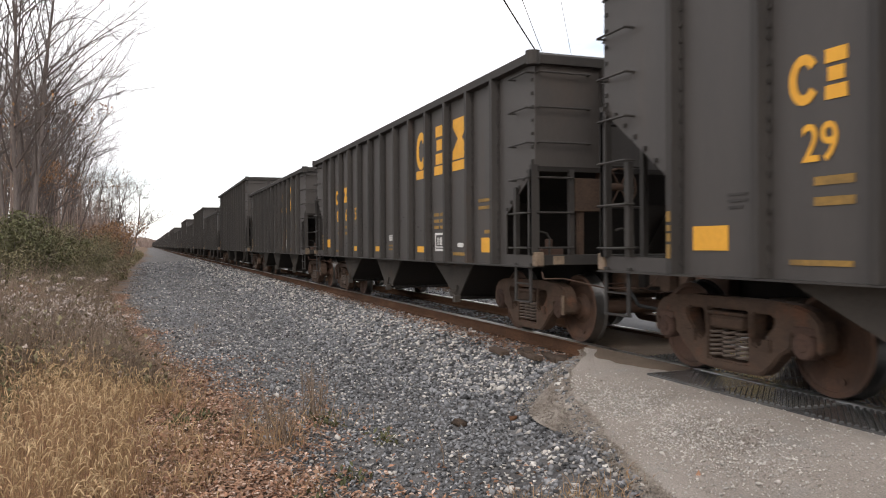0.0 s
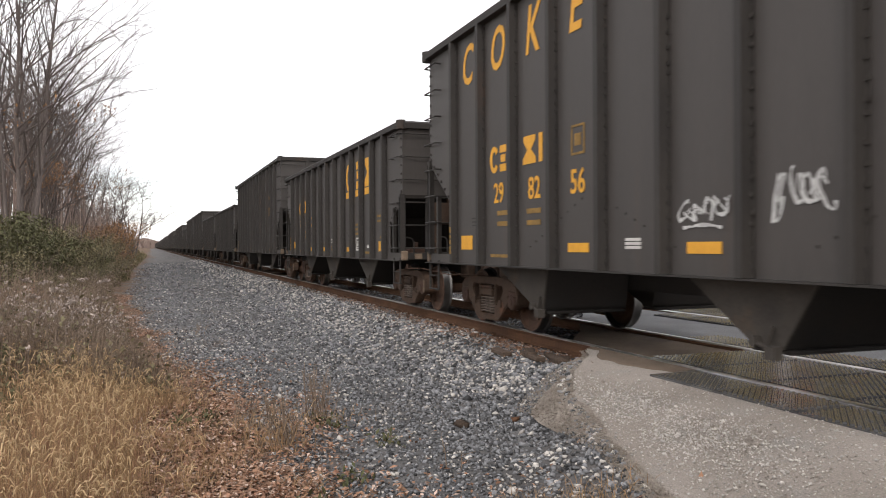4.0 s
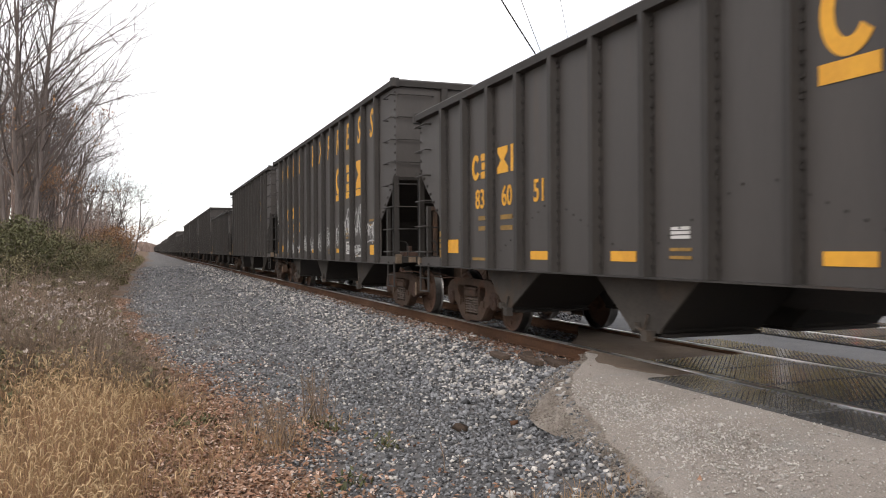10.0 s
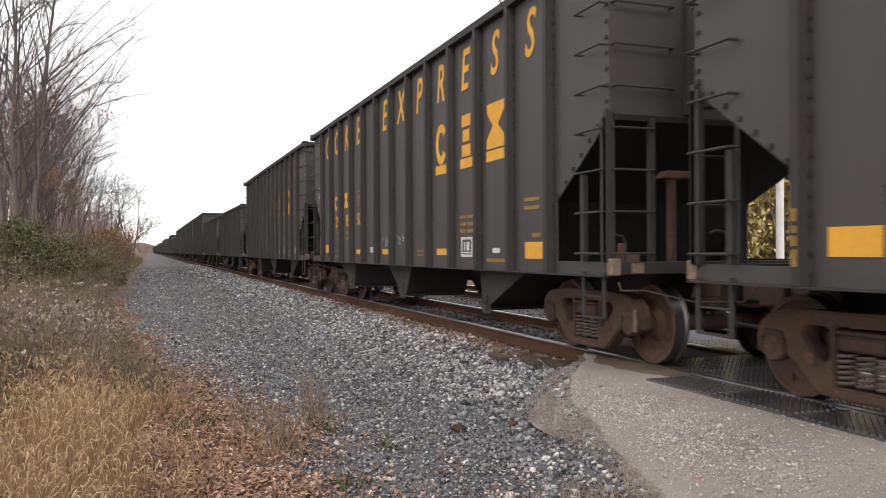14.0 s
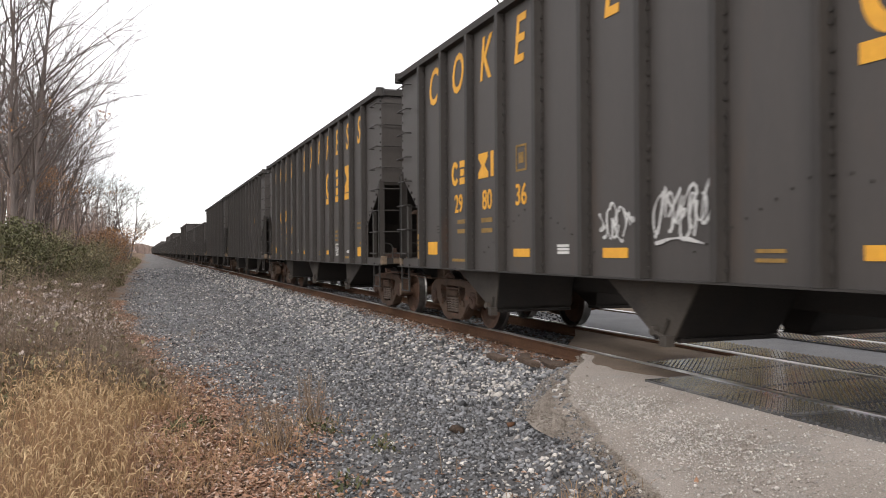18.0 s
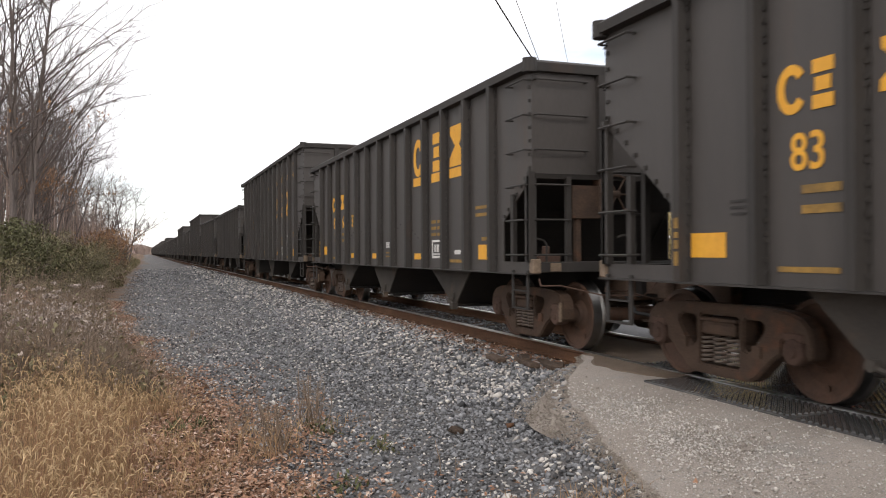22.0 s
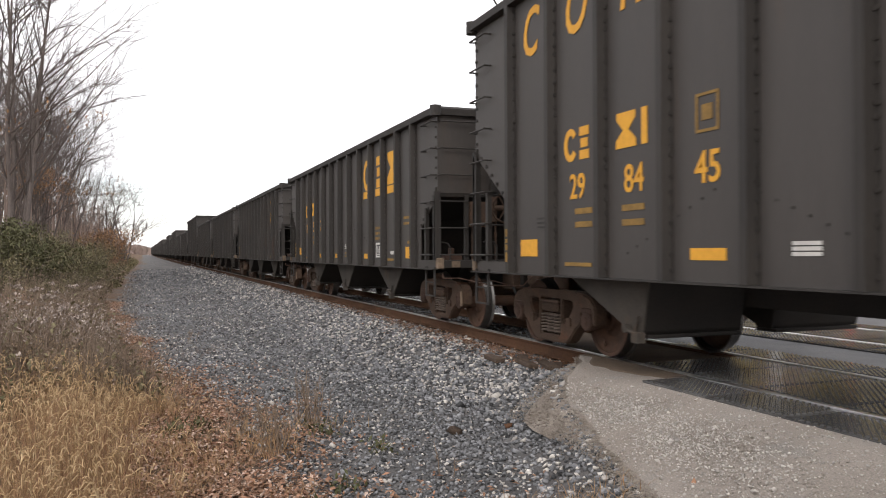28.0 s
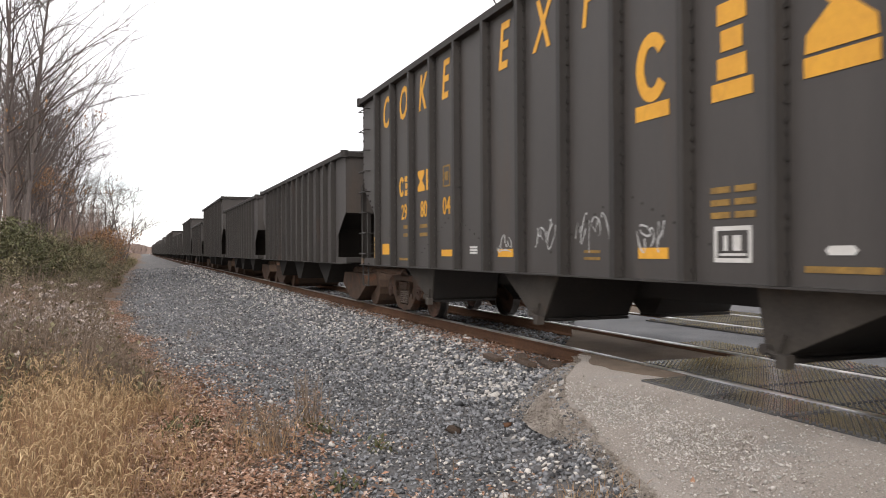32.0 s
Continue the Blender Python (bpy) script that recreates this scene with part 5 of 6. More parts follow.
def litter():
    r = random.Random(12)
    pts = []
    while len(pts) < 19000:
        y = 4.2 + 26 * r.random() ** 1.7
        x = left_edge(y) + r.gauss(-0.35, 0.55)
        if noise.noise((x * 1.6, y * 0.8, 6)) + 0.25 < r.random() * 0.7 - 0.1 + max(0, x - left_edge(y)) * 1.6:
            continue
        pts.append((x, y, ground_z(x, y) + r.uniform(0.008, 0.045)))
    for cx, cy, sx, sy, n in ((4.78, 10.6, 0.10, 1.2, 700), (4.80, 14, 0.10, 2.5, 900), (4.82, 20, 0.12, 4, 900), (0.75, 4.75, 0.42, 0.35, 2600), (0.1, 5.3, 0.45, 0.5, 1600), (1.25, 4.6, 0.3, 0.3, 700), (0.15, 7.7, 0.30, 0.55, 1700), (0.75, 5.7, 0.25, 0.3, 500), (0.1, 9.8, 0.35, 0.7, 900), (0.55, 8.6, 0.12, 0.3, 160), (1.35, 7.4, 0.12, 0.2, 120), (0.75, 6.6, 0.35, 0.5, 500), (1.0, 5.4, 0.45, 0.5, 300), (0.35, 8.0, 0.5, 0.9, 900), (0.0, 12.5, 0.3, 1.6, 700), (1.0, 10.5, 0.5, 1.2, 220), (2.2, 5.2, 0.5, 0.5, 60), (1.5, 7.6, 0.22, 0.3, 200), (4.5, 12.5, 0.25, 2.5, 500), (4.6, 9.8, 0.2, 0.8, 260)):
        for i in range(n):
            x, y = r.gauss(cx, sx), r.gauss(cy, sy)
            pts.append((x, y, ground_z(x, y) + r.uniform(0.015, 0.05)))
    for i in range(9000):
        y = 3.9 + 9 * r.random() ** 1.3
        x = left_edge(y) + r.gauss(0.15, 0.5)
        if noise.noise((x * 2.1, y * 1.1, 16)) > r.random() * 0.9 - 0.15:
            pts.append((x, y, ground_z(x, y) + r.uniform(0.012, 0.05)))
    dark, tan, pale = [q for q in pts if r.random() < 0.52], [], []
    for q in pts:
        (pale if r.random() < 0.30 else tan).append(q)
    for nm, rows, mat, size, seed, label in (("leaf_litter", dark, LITTER, 0.030, 4, "curled reddish-brown fallen leaves on the gravel and earth"), ("tan_leaf_litter", tan[::2], TAN_LEAF, 0.028, 5, "curled tan fallen leaves among the litter"),
                                             ("pale_leaf_litter", pale, PALE_LEAF, 0.026, 6, "pale pinkish dry leaves among the litter")):
        tagged(new(nm, leaf_soup(nm, rows, mat, size, seed, True, 1.7)), label, "leaf litter", kind="stuff")


litter()


def straw():
    r = random.Random(21)
    blades, heads, stalks, fluff, low = [], [], [], [], []
    # the dense stand of dry grass by the path
    for i in range(1200):
        y = 4.6 + 8.5 * r.random() ** 1.15
        stray = r.random() < 0.20
        x = left_edge(y) - (0.95 if y < 9 else 0.75) - abs(r.gauss(0, 0.8)) + (r.uniform(0.2, 0.75) if stray else 0)
        tall = 0.26 + 0.36 * min(1, max(0, (left_edge(y) - 0.8 - x) / 0.7)) * (0.8 + 0.3 * noise.noise((x, y, 2)))
        if y > 9.5:
            tall *= 0.9
        z = ground_z(x, y)
        for k in range(7 if stray else 17):
            h = tall * r.uniform(0.45, 1.2)
            blades.append((x + r.gauss(0, 0.07), y + r.gauss(0, 0.07), z, h, r.uniform(0.002, 0.004), r.gauss(0.02, 0.14), r.gauss(0, 0.14)))
        for k in range(2 if stray else 3):
            bx, by, bz, h, w, lx, ly = blades[-1 - k]
            a = Vector((bx + lx * h, by + ly * h, bz + h * (1 - 0.25 * hypot(lx, ly))))
            d = Vector((lx * 1.5 + r.gauss(0, 0.3), ly * 1.5 + r.gauss(0, 0.3), 0.7))
            b = a + d.normalized() * r.uniform(0.035, 0.06)
            c = b + (d + Vector((0, 0, -0.8))).normalized() * 0.03
            heads += [(a, b, 0.0025, 0.0042, 4), (b, c, 0.0042, 0.001, 4)]
    # sparse low tufts out on the gravel
    for cx, cy, n, h in ((0.10, 9.2, 110, 0.30), (0.0, 9.9, 80, 0.26), (1.02, 7.0, 34, 0.40), (1.0, 6.85, 40, 0.2), (0.25, 7.2, 80, 0.28), (0.05, 9.6, 60, 0.14), (0.35, 9.0, 40, 0.12), (0.85, 7.45, 30, 0.3), (1.55, 7.75, 60, 0.12), (0.55, 6.6, 90, 0.16), (0.2, 6.0, 120, 0.22), (0.95, 5.5, 60, 0.12), (2.55, 4.35, 120, 0.14), (2.3, 4.6, 60, 0.12), (-0.1, 12.2, 60, 0.2)):
        for i in range(n * 2):
            x, y = r.gauss(cx, 0.16), r.gauss(cy, 0.2)
            low.append((x, y, ground_z(x, y), h * r.uniform(0.4, 1.2), 0.006, r.gauss(0, 0.6), r.gauss(0, 0.6)))
    tagged(new("dry_grass", blade_soup("dry_grass", [b for i, b in enumerate(blades) if i % 4 < 3], STRAW, 1)), "dense stand of straw-coloured dry foxtail grass", "grass", kind="stuff")
    tagged(new("dry_brown_grass", blade_soup("dry_brown_grass", [b for i, b in enumerate(blades) if i % 4 > 2], LITTER, 1)), "reddish-brown dead stems among the dry grass", "grass", kind="stuff")
    tagged(new("seed_heads", tube_soup("seed_heads", heads, SEED)), "pale nodding seed heads of the dry grass", "grass", kind="stuff")
    tagged(new("grass_tufts", blade_soup("grass_tufts", low, STRAW, 2)), "thin low tufts of dry grass in the gravel", "grass", kind="stuff")
    # tall dead weeds behind, some with fluffy heads
    for i in range(3200):
        y = 9.5 + 42 * r.random() ** 1.4
        x = left_edge(y) - 0.55 - abs(r.gauss(0, 1.5))
        z, h = ground_z(x, y), r.uniform(0.55, 1.25) * min(1.0, 0.22 + 0.36 * (left_edge(y) - x))
        lean = Vector((r.gauss(0.05, 0.12), r.gauss(0, 0.12), 1))
        p = Vector((x, y, z))
        top = p + lean * h
        stalks.append((p, top, 0.006, 0.003, 3))
        for k in range(r.randint(4, 9)):
            t = r.uniform(0.3, 1.0)
            a = p + (top - p) * t
            b = a + Vector((r.gauss(0, 0.16), r.gauss(0, 0.16), r.uniform(0.02, 0.22))) * (1.2 - 0.5 * t)
            stalks.append((a, b, 0.003, 0.0015, 3))
            if r.random() < 0.03 + 0.6 * (noise.noise((x * 0.35, y * 0.22, 7)) > 0.22):
                for m in range(4):
                    fluff.append(tuple(b + Vector((r.gauss(0, 0.022), r.gauss(0, 0.022), r.gauss(0, 0.018)))))
    # flat-topped fluffy heads on taller stalks
    for i in range(27):
        y = r.uniform(10.5, 19)
        x = left_edge(y) - 0.9 - 1.5 * r.random()
        z, h = ground_z(x, y), r.uniform(0.55, 1.1)
        c = Vector((x + r.gauss(0, 0.05), y, z + h))
        stalks.append((Vector((x, y, z)), c, 0.006, 0.004, 4))
        for k in range(9):
            a, d = r.uniform(0, 2 * pi), r.uniform(0.02, 0.11)
            e = c + Vector((cos(a) * d, sin(a) * d, 0.03 + r.gauss(0, 0.012)))
            stalks.append((c + Vector((0, 0, -0.07)), e, 0.002, 0.0015, 3))
            for m in range(9):
                fluff.append(tuple(e + Vector((r.gauss(0, 0.016), r.gauss(0, 0.016), r.gauss(0, 0.010)))))
    tagged(new("dead_weeds", tube_soup("dead_weeds", stalks, STALK)), "tangle of dead brown weed stalks along the bank", "weeds", kind="stuff")
    tagged(new("weed_fluff", leaf_soup("weed_fluff", fluff, FLUFF, 0.030, 9)), "grey fluffy seed heads on dead weeds", "weeds", kind="stuff")
    far_green, far_brown = [], []
    for i in range(15000):
        y = 42 + 130 * r.random() ** 1.4
        x = left_edge(y) - 0.25 - abs(r.gauss(0, 1.5))
        p = (x, y, ground_z(x, y) + abs(r.gauss(0, 0.45)) * min(1.3, 0.3 + 0.5 * (left_edge(y) - x)))
        (far_green if noise.noise((x * 0.4, y * 0.1, 15)) > -0.12 else far_brown).append(p)
    tagged(new("far_bank_leaves", leaf_soup("far_bank_leaves", far_green, OLIVE, 0.11, 16)), "low olive brush far along the bank", "brush", kind="stuff")
    tagged(new("far_bank_brush", leaf_soup("far_bank_brush", far_brown, STALK, 0.11, 18)), "withered brown brush far along the bank", "brush", kind="stuff")
    leaves, brown = [], []
    for i in range(20000):
        y = 9.5 + 40 * r.random() ** 1.5
        x = left_edge(y) - 0.5 - abs(r.gauss(0, 1.9))
        p = (x, y, ground_z(x, y) + abs(r.gauss(0, 0.33)) * min(1.2, 0.35 + 0.4 * (left_edge(y) - x)))
        (leaves if noise.noise((x * 0.4, y * 0.2, 11)) > -0.22 else brown).append(p)
    sprigs = []
    for cx, cy, n, sx in ((0.28, 8.1, 160, 0.10), (0.5, 8.2, 90, 0.08), (1.0, 5.0, 140, 0.09), (1.9, 6.6, 60, 0.06), (1.55, 7.45, 90, 0.08), (1.35, 5.6, 60, 0.06), (-1.55, 9.4, 500, 0.22), (-1.3, 8.7, 260, 0.16)):
        for i in range(n):
            x, y = r.gauss(cx, sx), r.gauss(cy, sx * 1.6)
            sprigs.append((x, y, ground_z(x, y) + abs(r.gauss(0, 0.05 if cx > 0 else 0.22))))
    tagged(new("green_sprigs", leaf_soup("green_sprigs", sprigs, GREEN, 0.028, 26, False, 2.2)), "small green weeds sprouting in the gravel", "weeds", kind="stuff")
    tagged(new("bank_leaves", leaf_soup("bank_leaves", leaves, OLIVE, 0.05, 6)), "low olive weeds on the bank", "weeds", kind="stuff")
    tagged(new("bank_dead_leaves", leaf_soup("bank_dead_leaves", brown, STALK, 0.05, 8)), "withered brown weeds on the bank", "weeds", kind="stuff")


straw()


def weed(x, y, n, h, label):
    r = random.Random(int(x * 77 + y * 13))
    segs = []
    for i in range(n):
        p = Vector((r.gauss(0, 0.07), r.gauss(0, 0.07), -0.02))
        q = p + Vector((r.gauss(0, 0.07), r.gauss(0, 0.07), h * r.uniform(0.6, 1.1)))
        mid = (p + q) / 2 + Vector((r.gauss(0, 0.015), r.gauss(0, 0.015), 0))
        segs += [(p, mid, 0.0048, 0.004, 4), (mid, q, 0.004, 0.002, 4)]
        for k in range(6):
            t = r.uniform(0.35, 1)
            a = p + (q - p) * t
            segs.append((a, a + Vector((r.gauss(0, 0.05), r.gauss(0, 0.05), r.uniform(0, 0.06))), 0.0026, 0.0015, 3))
    tagged(put("dry_weed", tube_soup("dry_weed", segs, STALK), None, at(x, y, ground_z(x, y))), label, "weed", "weeds in the gravel")


for wx, wy, wn_, wh, wlab in ((1.03, 6.9, 20, 0.46, "thin straw-coloured weed stalks standing in the gravel"), (0.80, 7.55, 7, 0.46, "thin dry weed stalks standing in the gravel"), (1.52, 7.75, 24, 0.50, "clump of dead brown weed stalks in the gravel"), (0.02, 10.6, 7, 0.45, "thin dry weed stalks standing in the gravel"),
                              (1.18, 8.1, 3, 0.35, "thin dry weed stalks standing in the gravel"), (0.38, 9.6, 4, 0.30, "thin dry weed stalks standing in the gravel"), (2.15, 5.6, 2, 0.28, "single dead weed stalk in the gravel"),
                              (-0.45, 16.0, 6, 0.8, "tall dead weed stalks at the edge of the gravel"), (-0.75, 18.5, 6, 0.9, "tall dead weed stalks at the edge of the gravel"), (0.9, 16.2, 5, 0.3, "thin dry weed stalks standing in the gravel")):
    weed(wx, wy, wn_, wh, wlab)


# ---- trees and shrubs ----
def branch(r, segs, p, d, length, radius, level, deepest, spread, lift, tips, thin=0.0015):
    n = max(2, int(4 - level * 0.5))
    pts, step = [p], length / n
    for i in range(n):
        d = (d + Vector((r.gauss(0, 0.12 if level == 0 else 0.2), r.gauss(0, 0.12 if level == 0 else 0.2), r.gauss(0, 0.08 if level == 0 else 0.16) + lift * (0.05 + 0.03 * level)))).normalized()
        pts.append(pts[-1] + d * step)
    for i in range(n):
        r0, r1 = radius * (1 - 0.72 * i / n), radius * (1 - 0.72 * (i + 1) / n)
        segs[min(level, 2)].append((pts[i], pts[i + 1], r0, r1, (9, 6, 4, 3, 3, 3)[min(level, 5)]))
    if level >= deepest:
        tips.append(pts[-1])
        tips.append(pts[1])
        return
    kids = (12, 6, 5, 3, 3)[level]
    for k in range(kids):
        t = r.uniform(0.34 if level == 0 else 0.15, 1.0) if k else 1.0
        i = min(n - 1, int(t * n))
        base = pts[i] + (pts[i + 1] - pts[i]) * (t * n - i)
        a = r.uniform(0, 2 * pi)
        side = d.cross(Vector((cos(a), sin(a), 0.2))).normalized()
        ang = (r.uniform(0.55, 1.15) if level == 0 else r.uniform(0.35, 0.85)) * spread * (0.35 if k == 0 else 1)
        nd = (d * cos(ang) + side * sin(ang)).normalized()
        branch(r, segs, base, nd, length * r.uniform(0.30, 0.52) * (1.15 - 0.45 * t), radius * (1 - 0.72 * t) * 0.50 + thin, level + 1, deepest, spread, lift, tips, thin)


def tree_meshes(seed, height, stems, spread, deepest=4, lift=0.6, thick=0.0065, thin=0.0015):
    r = random.Random(seed)
    segs, tips = ([], [], []), []
    for s in range(stems):
        a = 2 * pi * s / stems + r.uniform(-0.5, 0.5)
        lean = 0.05 if stems == 1 else r.uniform(0.04, 0.17)
        d = Vector((cos(a) * lean, sin(a) * lean, 1)).normalized()
        branch(r, segs, Vector((cos(a) * 0.12 * (stems > 1), sin(a) * 0.12 * (stems > 1), -0.3)), d, height * r.uniform(0.8, 1.0), height * thick * (1 if stems == 1 else 0.8), 0, deepest, spread, lift, tips, thin)
    return tube_soup("trunk", segs[0], BARK), tube_soup("crown", segs[1] + segs[2], BARK), None, tips


OAK = [tree_meshes(s, h, k, sp, 4, lf, 0.0085, 0.0032) for s, h, k, sp, lf in ((5, 15, 4, 1.05, 0.45), (8, 14, 3, 1.1, 0.5), (13, 13, 3, 1.0, 0.7))]
def fan_tree_meshes(seed, height, stems):
    """A cluster of near-upright stems whose long thin branches rise and arch outwards."""
    r = random.Random(seed)
    segs, tips = ([], []), []

    def limb(p, d, length, r0, r1, n, droop, wander, sides, kind):
        pts = [p]
        for i in range(n):
            d = (d + Vector((r.gauss(0, wander), r.gauss(0, wander), r.gauss(0, wander) - droop))).normalized()
            pts.append(pts[-1] + d * (length / n))
        for i in range(n):
            segs[kind].append((pts[i], pts[i + 1], r0 + (r1 - r0) * i / n, r0 + (r1 - r0) * (i + 1) / n, sides))
        return pts

    def along(pts, t):
        i = min(len(pts) - 2, int(t * (len(pts) - 1)))
        e = t * (len(pts) - 1) - i
        return pts[i] + (pts[i + 1] - pts[i]) * e, (pts[i + 1] - pts[i]).normalized()

    def aside(d, angle):
        a = r.uniform(0, 2 * pi)
        s = d.cross(Vector((cos(a), sin(a), 0.15))).normalized()
        return (d * cos(angle) + s * sin(angle)).normalized()

    for k in range(stems):
        a = 2 * pi * k / stems + r.uniform(-0.4, 0.4)
        lean = r.uniform(0.02, 0.16)
        trunk = limb(Vector((cos(a) * 0.35, sin(a) * 0.35, -0.3)), Vector((cos(a) * lean, sin(a) * lean, 1)).normalized(), height * r.uniform(0.8, 1.0), r.uniform(0.075, 0.12), 0.02, 7, -0.01, 0.04, 7, 0)
        for j in range(15):
            t = r.uniform(0.22, 0.97)
            b, d = along(trunk, t)
            bough = limb(b, aside(d, r.uniform(0.45, 0.95)), (1.15 - 0.72 * t) * r.uniform(5.5, 9.0), 0.046 * (1.15 - 0.6 * t), 0.008, 6, 0.035, 0.07, 5, 1)
            for m in range(8):
                b2, d2 = along(bough, r.uniform(0.2, 1.0))
                shoot = limb(b2, aside(d2, r.uniform(0.3, 0.7)), r.uniform(0.8, 2.2), 0.013, 0.006, 3, 0.0, 0.12, 3, 1)
                tips.append(shoot[-1])
                for q in range(3):
                    b3, d3 = along(shoot, r.uniform(0.3, 1.0))
                    limb(b3, aside(d3, r.uniform(0.3, 0.8)), r.uniform(0.3, 0.8), 0.007, 0.004, 1, 0.0, 0.1, 3, 1)
    return tube_soup("trunk", segs[0], BARK), tube_soup("crown", segs[1], BARK), None, tips


FAN = [fan_tree_meshes(105, 16.5, 6), fan_tree_meshes(112, 14.5, 4)]
HAZY = [tree_meshes(s, 9, k, 1.1, 3, 0.6, 0.014, 0.010) for s, k in ((41, 2), (43, 3))]
SMALL = [tree_meshes(s, h, k, 1.0, 3, 1.0, 0.010) for s, h, k in ((31, 9, 1), (37, 8, 3))]


def tree(meshes, x, y, turn, size, label, leaves=None):
    ob = thing("tree", label, "tree", "bare trees", at(x, y, ground_z(x, y), 0, 0, turn) @ Matrix.Scale(size, 4))
    put("trunk", meshes[0], ob)
    put("crown", meshes[1], ob, None, "bare spreading branches")
    if leaves:
        put("foliage", leaves, ob, None, "clinging russet leaves")
    return ob


def cling(tips, seed, lo, hi, share, mat, size=0.09):
    r = random.Random(seed)
    pts = []
    for p in tips:
        if lo < p.z < hi and r.random() < share:
            for i in range(7):
                pts.append((p.x + r.gauss(0, 0.18), p.y + r.gauss(0, 0.18), p.z + r.gauss(0, 0.14)))
    return leaf_soup("leaves", pts, mat, size, seed)


CLING = [cling(OAK[0][3], 1, 2.5, 7.2, 0.38, RUSSET), cling(OAK[1][3], 2, 2.5, 7.2, 0.38, RUSSET), cling(OAK[2][3], 3, 2.5, 6.8, 0.30, RUSSET)]


FAN_LEAVES = cling([q for q in FAN[0][3] if hypot(q.x, q.y) < 4.2], 7, 2.6, 7.0, 0.75, RUSSET, 0.10)


def woods():
    r = random.Random(50)
    rows = [(-7.6, 50, 0, 10, 0.75), (-6.4, 52, 2, 130, 0.8), (-6.2, 60, 1, 200, 0.75), (-9.4, 53, 0, 250, 1.0), (-7.6, 61, 2, 20, 0.92), (-7.4, 70, 0, 80, 0.9), (-9.9, 66, 1, 300, 1.0), (-7.8, 80, 1, 33, 0.92),
            (-7.4, 92, 2, 260, 0.92), (-9.9, 88, 0, 190, 1.0), (-7.7, 104, 1, 140, 0.88), (-8.2, 118, 0, 10, 0.9), (-8.0, 132, 2, 75, 0.85), (-8.6, 150, 1, 215, 0.85), (-11.5, 58, 1, 10, 1.0), (-12.5, 75, 2, 99, 1.05), (-12, 98, 0, 44, 1.0)]
    for i, (x, y, k, turn, size) in enumerate(rows):
        tree(OAK[k], x, y, turn, size, "bare grey-brown autumn tree on the bank beside the track" if i % 3 else "bare autumn tree with a few russet leaves on the bank", CLING[k] if i in (0, 1, 2, 4) else None)
    for k, x, y, turn, size in ((0, -5.1, 37, 150, 1.0), (1, -6.2, 54, 100, 0.8), (0, -7.2, 66, 70, 0.72)):
        tree(FAN[k], x, y, turn, size, "grey autumn tree, stems fanning up, with a few russet leaves" if k == 0 else "bare grey autumn tree with stems fanning up from the bank", FAN_LEAVES if k == 0 else None)
    for i in range(11):
        y = 40 + 9 * i
        x = -5.2 - r.random() * 4.5
        tree(SMALL[i % 2], x, y, r.uniform(0, 360), r.uniform(0.55, 0.95), "slender bare young tree among the brush")
    tree(HAZY[0], -2.3, 118, 40, 1.25, "rounded bare tree standing by itself near the track")
    tree(HAZY[1], -5.4, 136, 90, 1.2, "rounded bare tree near the track")
    # saplings and brush between the trees
    segs = []
    for i in range(330):
        y = 36 + 107 * r.random() ** 1.1
        x = -5.0 - r.random() * 6
        p, h = Vector((x, y, ground_z(x, y))), r.uniform(3.0, 9.0)
        q = p + Vector((r.gauss(0, 0.35), r.gauss(0, 0.35), h))
        thick = r.choice((0.03, 0.04, 0.075))
        segs.append((p, q, thick, 0.008, 4))
        for k in range(13):
            a = p + (q - p) * r.uniform(0.15, 1.0)
            b = a + Vector((r.gauss(0, 0.55), r.gauss(0, 0.55), r.uniform(0.2, 1.1)))
            segs.append((a, b, 0.009, 0.004, 3))
            segs.append((b, b + Vector((r.gauss(0, 0.3), r.gauss(0, 0.3), r.uniform(0.1, 0.5))), 0.005, 0.003, 3))
    tagged(new("saplings", tube_soup("saplings", segs, FAR_WOOD)), "tangle of bare reddish-brown saplings between the trees", "saplings", kind="stuff")
    # the far wood, one mass
    segs = []
    for i in range(420):
        y = 120 + 480 * r.random() ** 1.2
        x = -4.6 - 0.012 * (y - 110) - r.random() * 11
        z, h = ground_z(x, y), r.uniform(4, 8)
        p = Vector((x, y, z))
        q = p + Vector((r.gauss(0, 0.5), r.gauss(0, 0.5), h))
        segs.append((p, q, 0.11, 0.02, 3))
        for k in range(9):
            a = p + (q - p) * r.uniform(0.3, 0.95)
            segs.append((a, a + Vector((r.gauss(0, 1.2), r.gauss(0, 1.2), r.uniform(0.6, 2.2))), 0.035, 0.012, 3))
    for i in range(1500):
        x, y = r.uniform(-150, 170), r.uniform(900, 1000)
        h = r.uniform(8, 11) + 7 * noise.noise((x * 0.012, 0, 4)) + 3 * noise.noise((x * 0.06, 0, 9))
        p = Vector((x, y, -1))
        segs.append((p, p + Vector((r.gauss(0, 0.6), 0, h)), r.uniform(3, 6), 1.2, 6))
    tagged(new("far_woods", tube_soup("far_woods", segs, FAR_WOOD)), "hazy brown bare woods far down the line", "woods", kind="stuff")


woods()


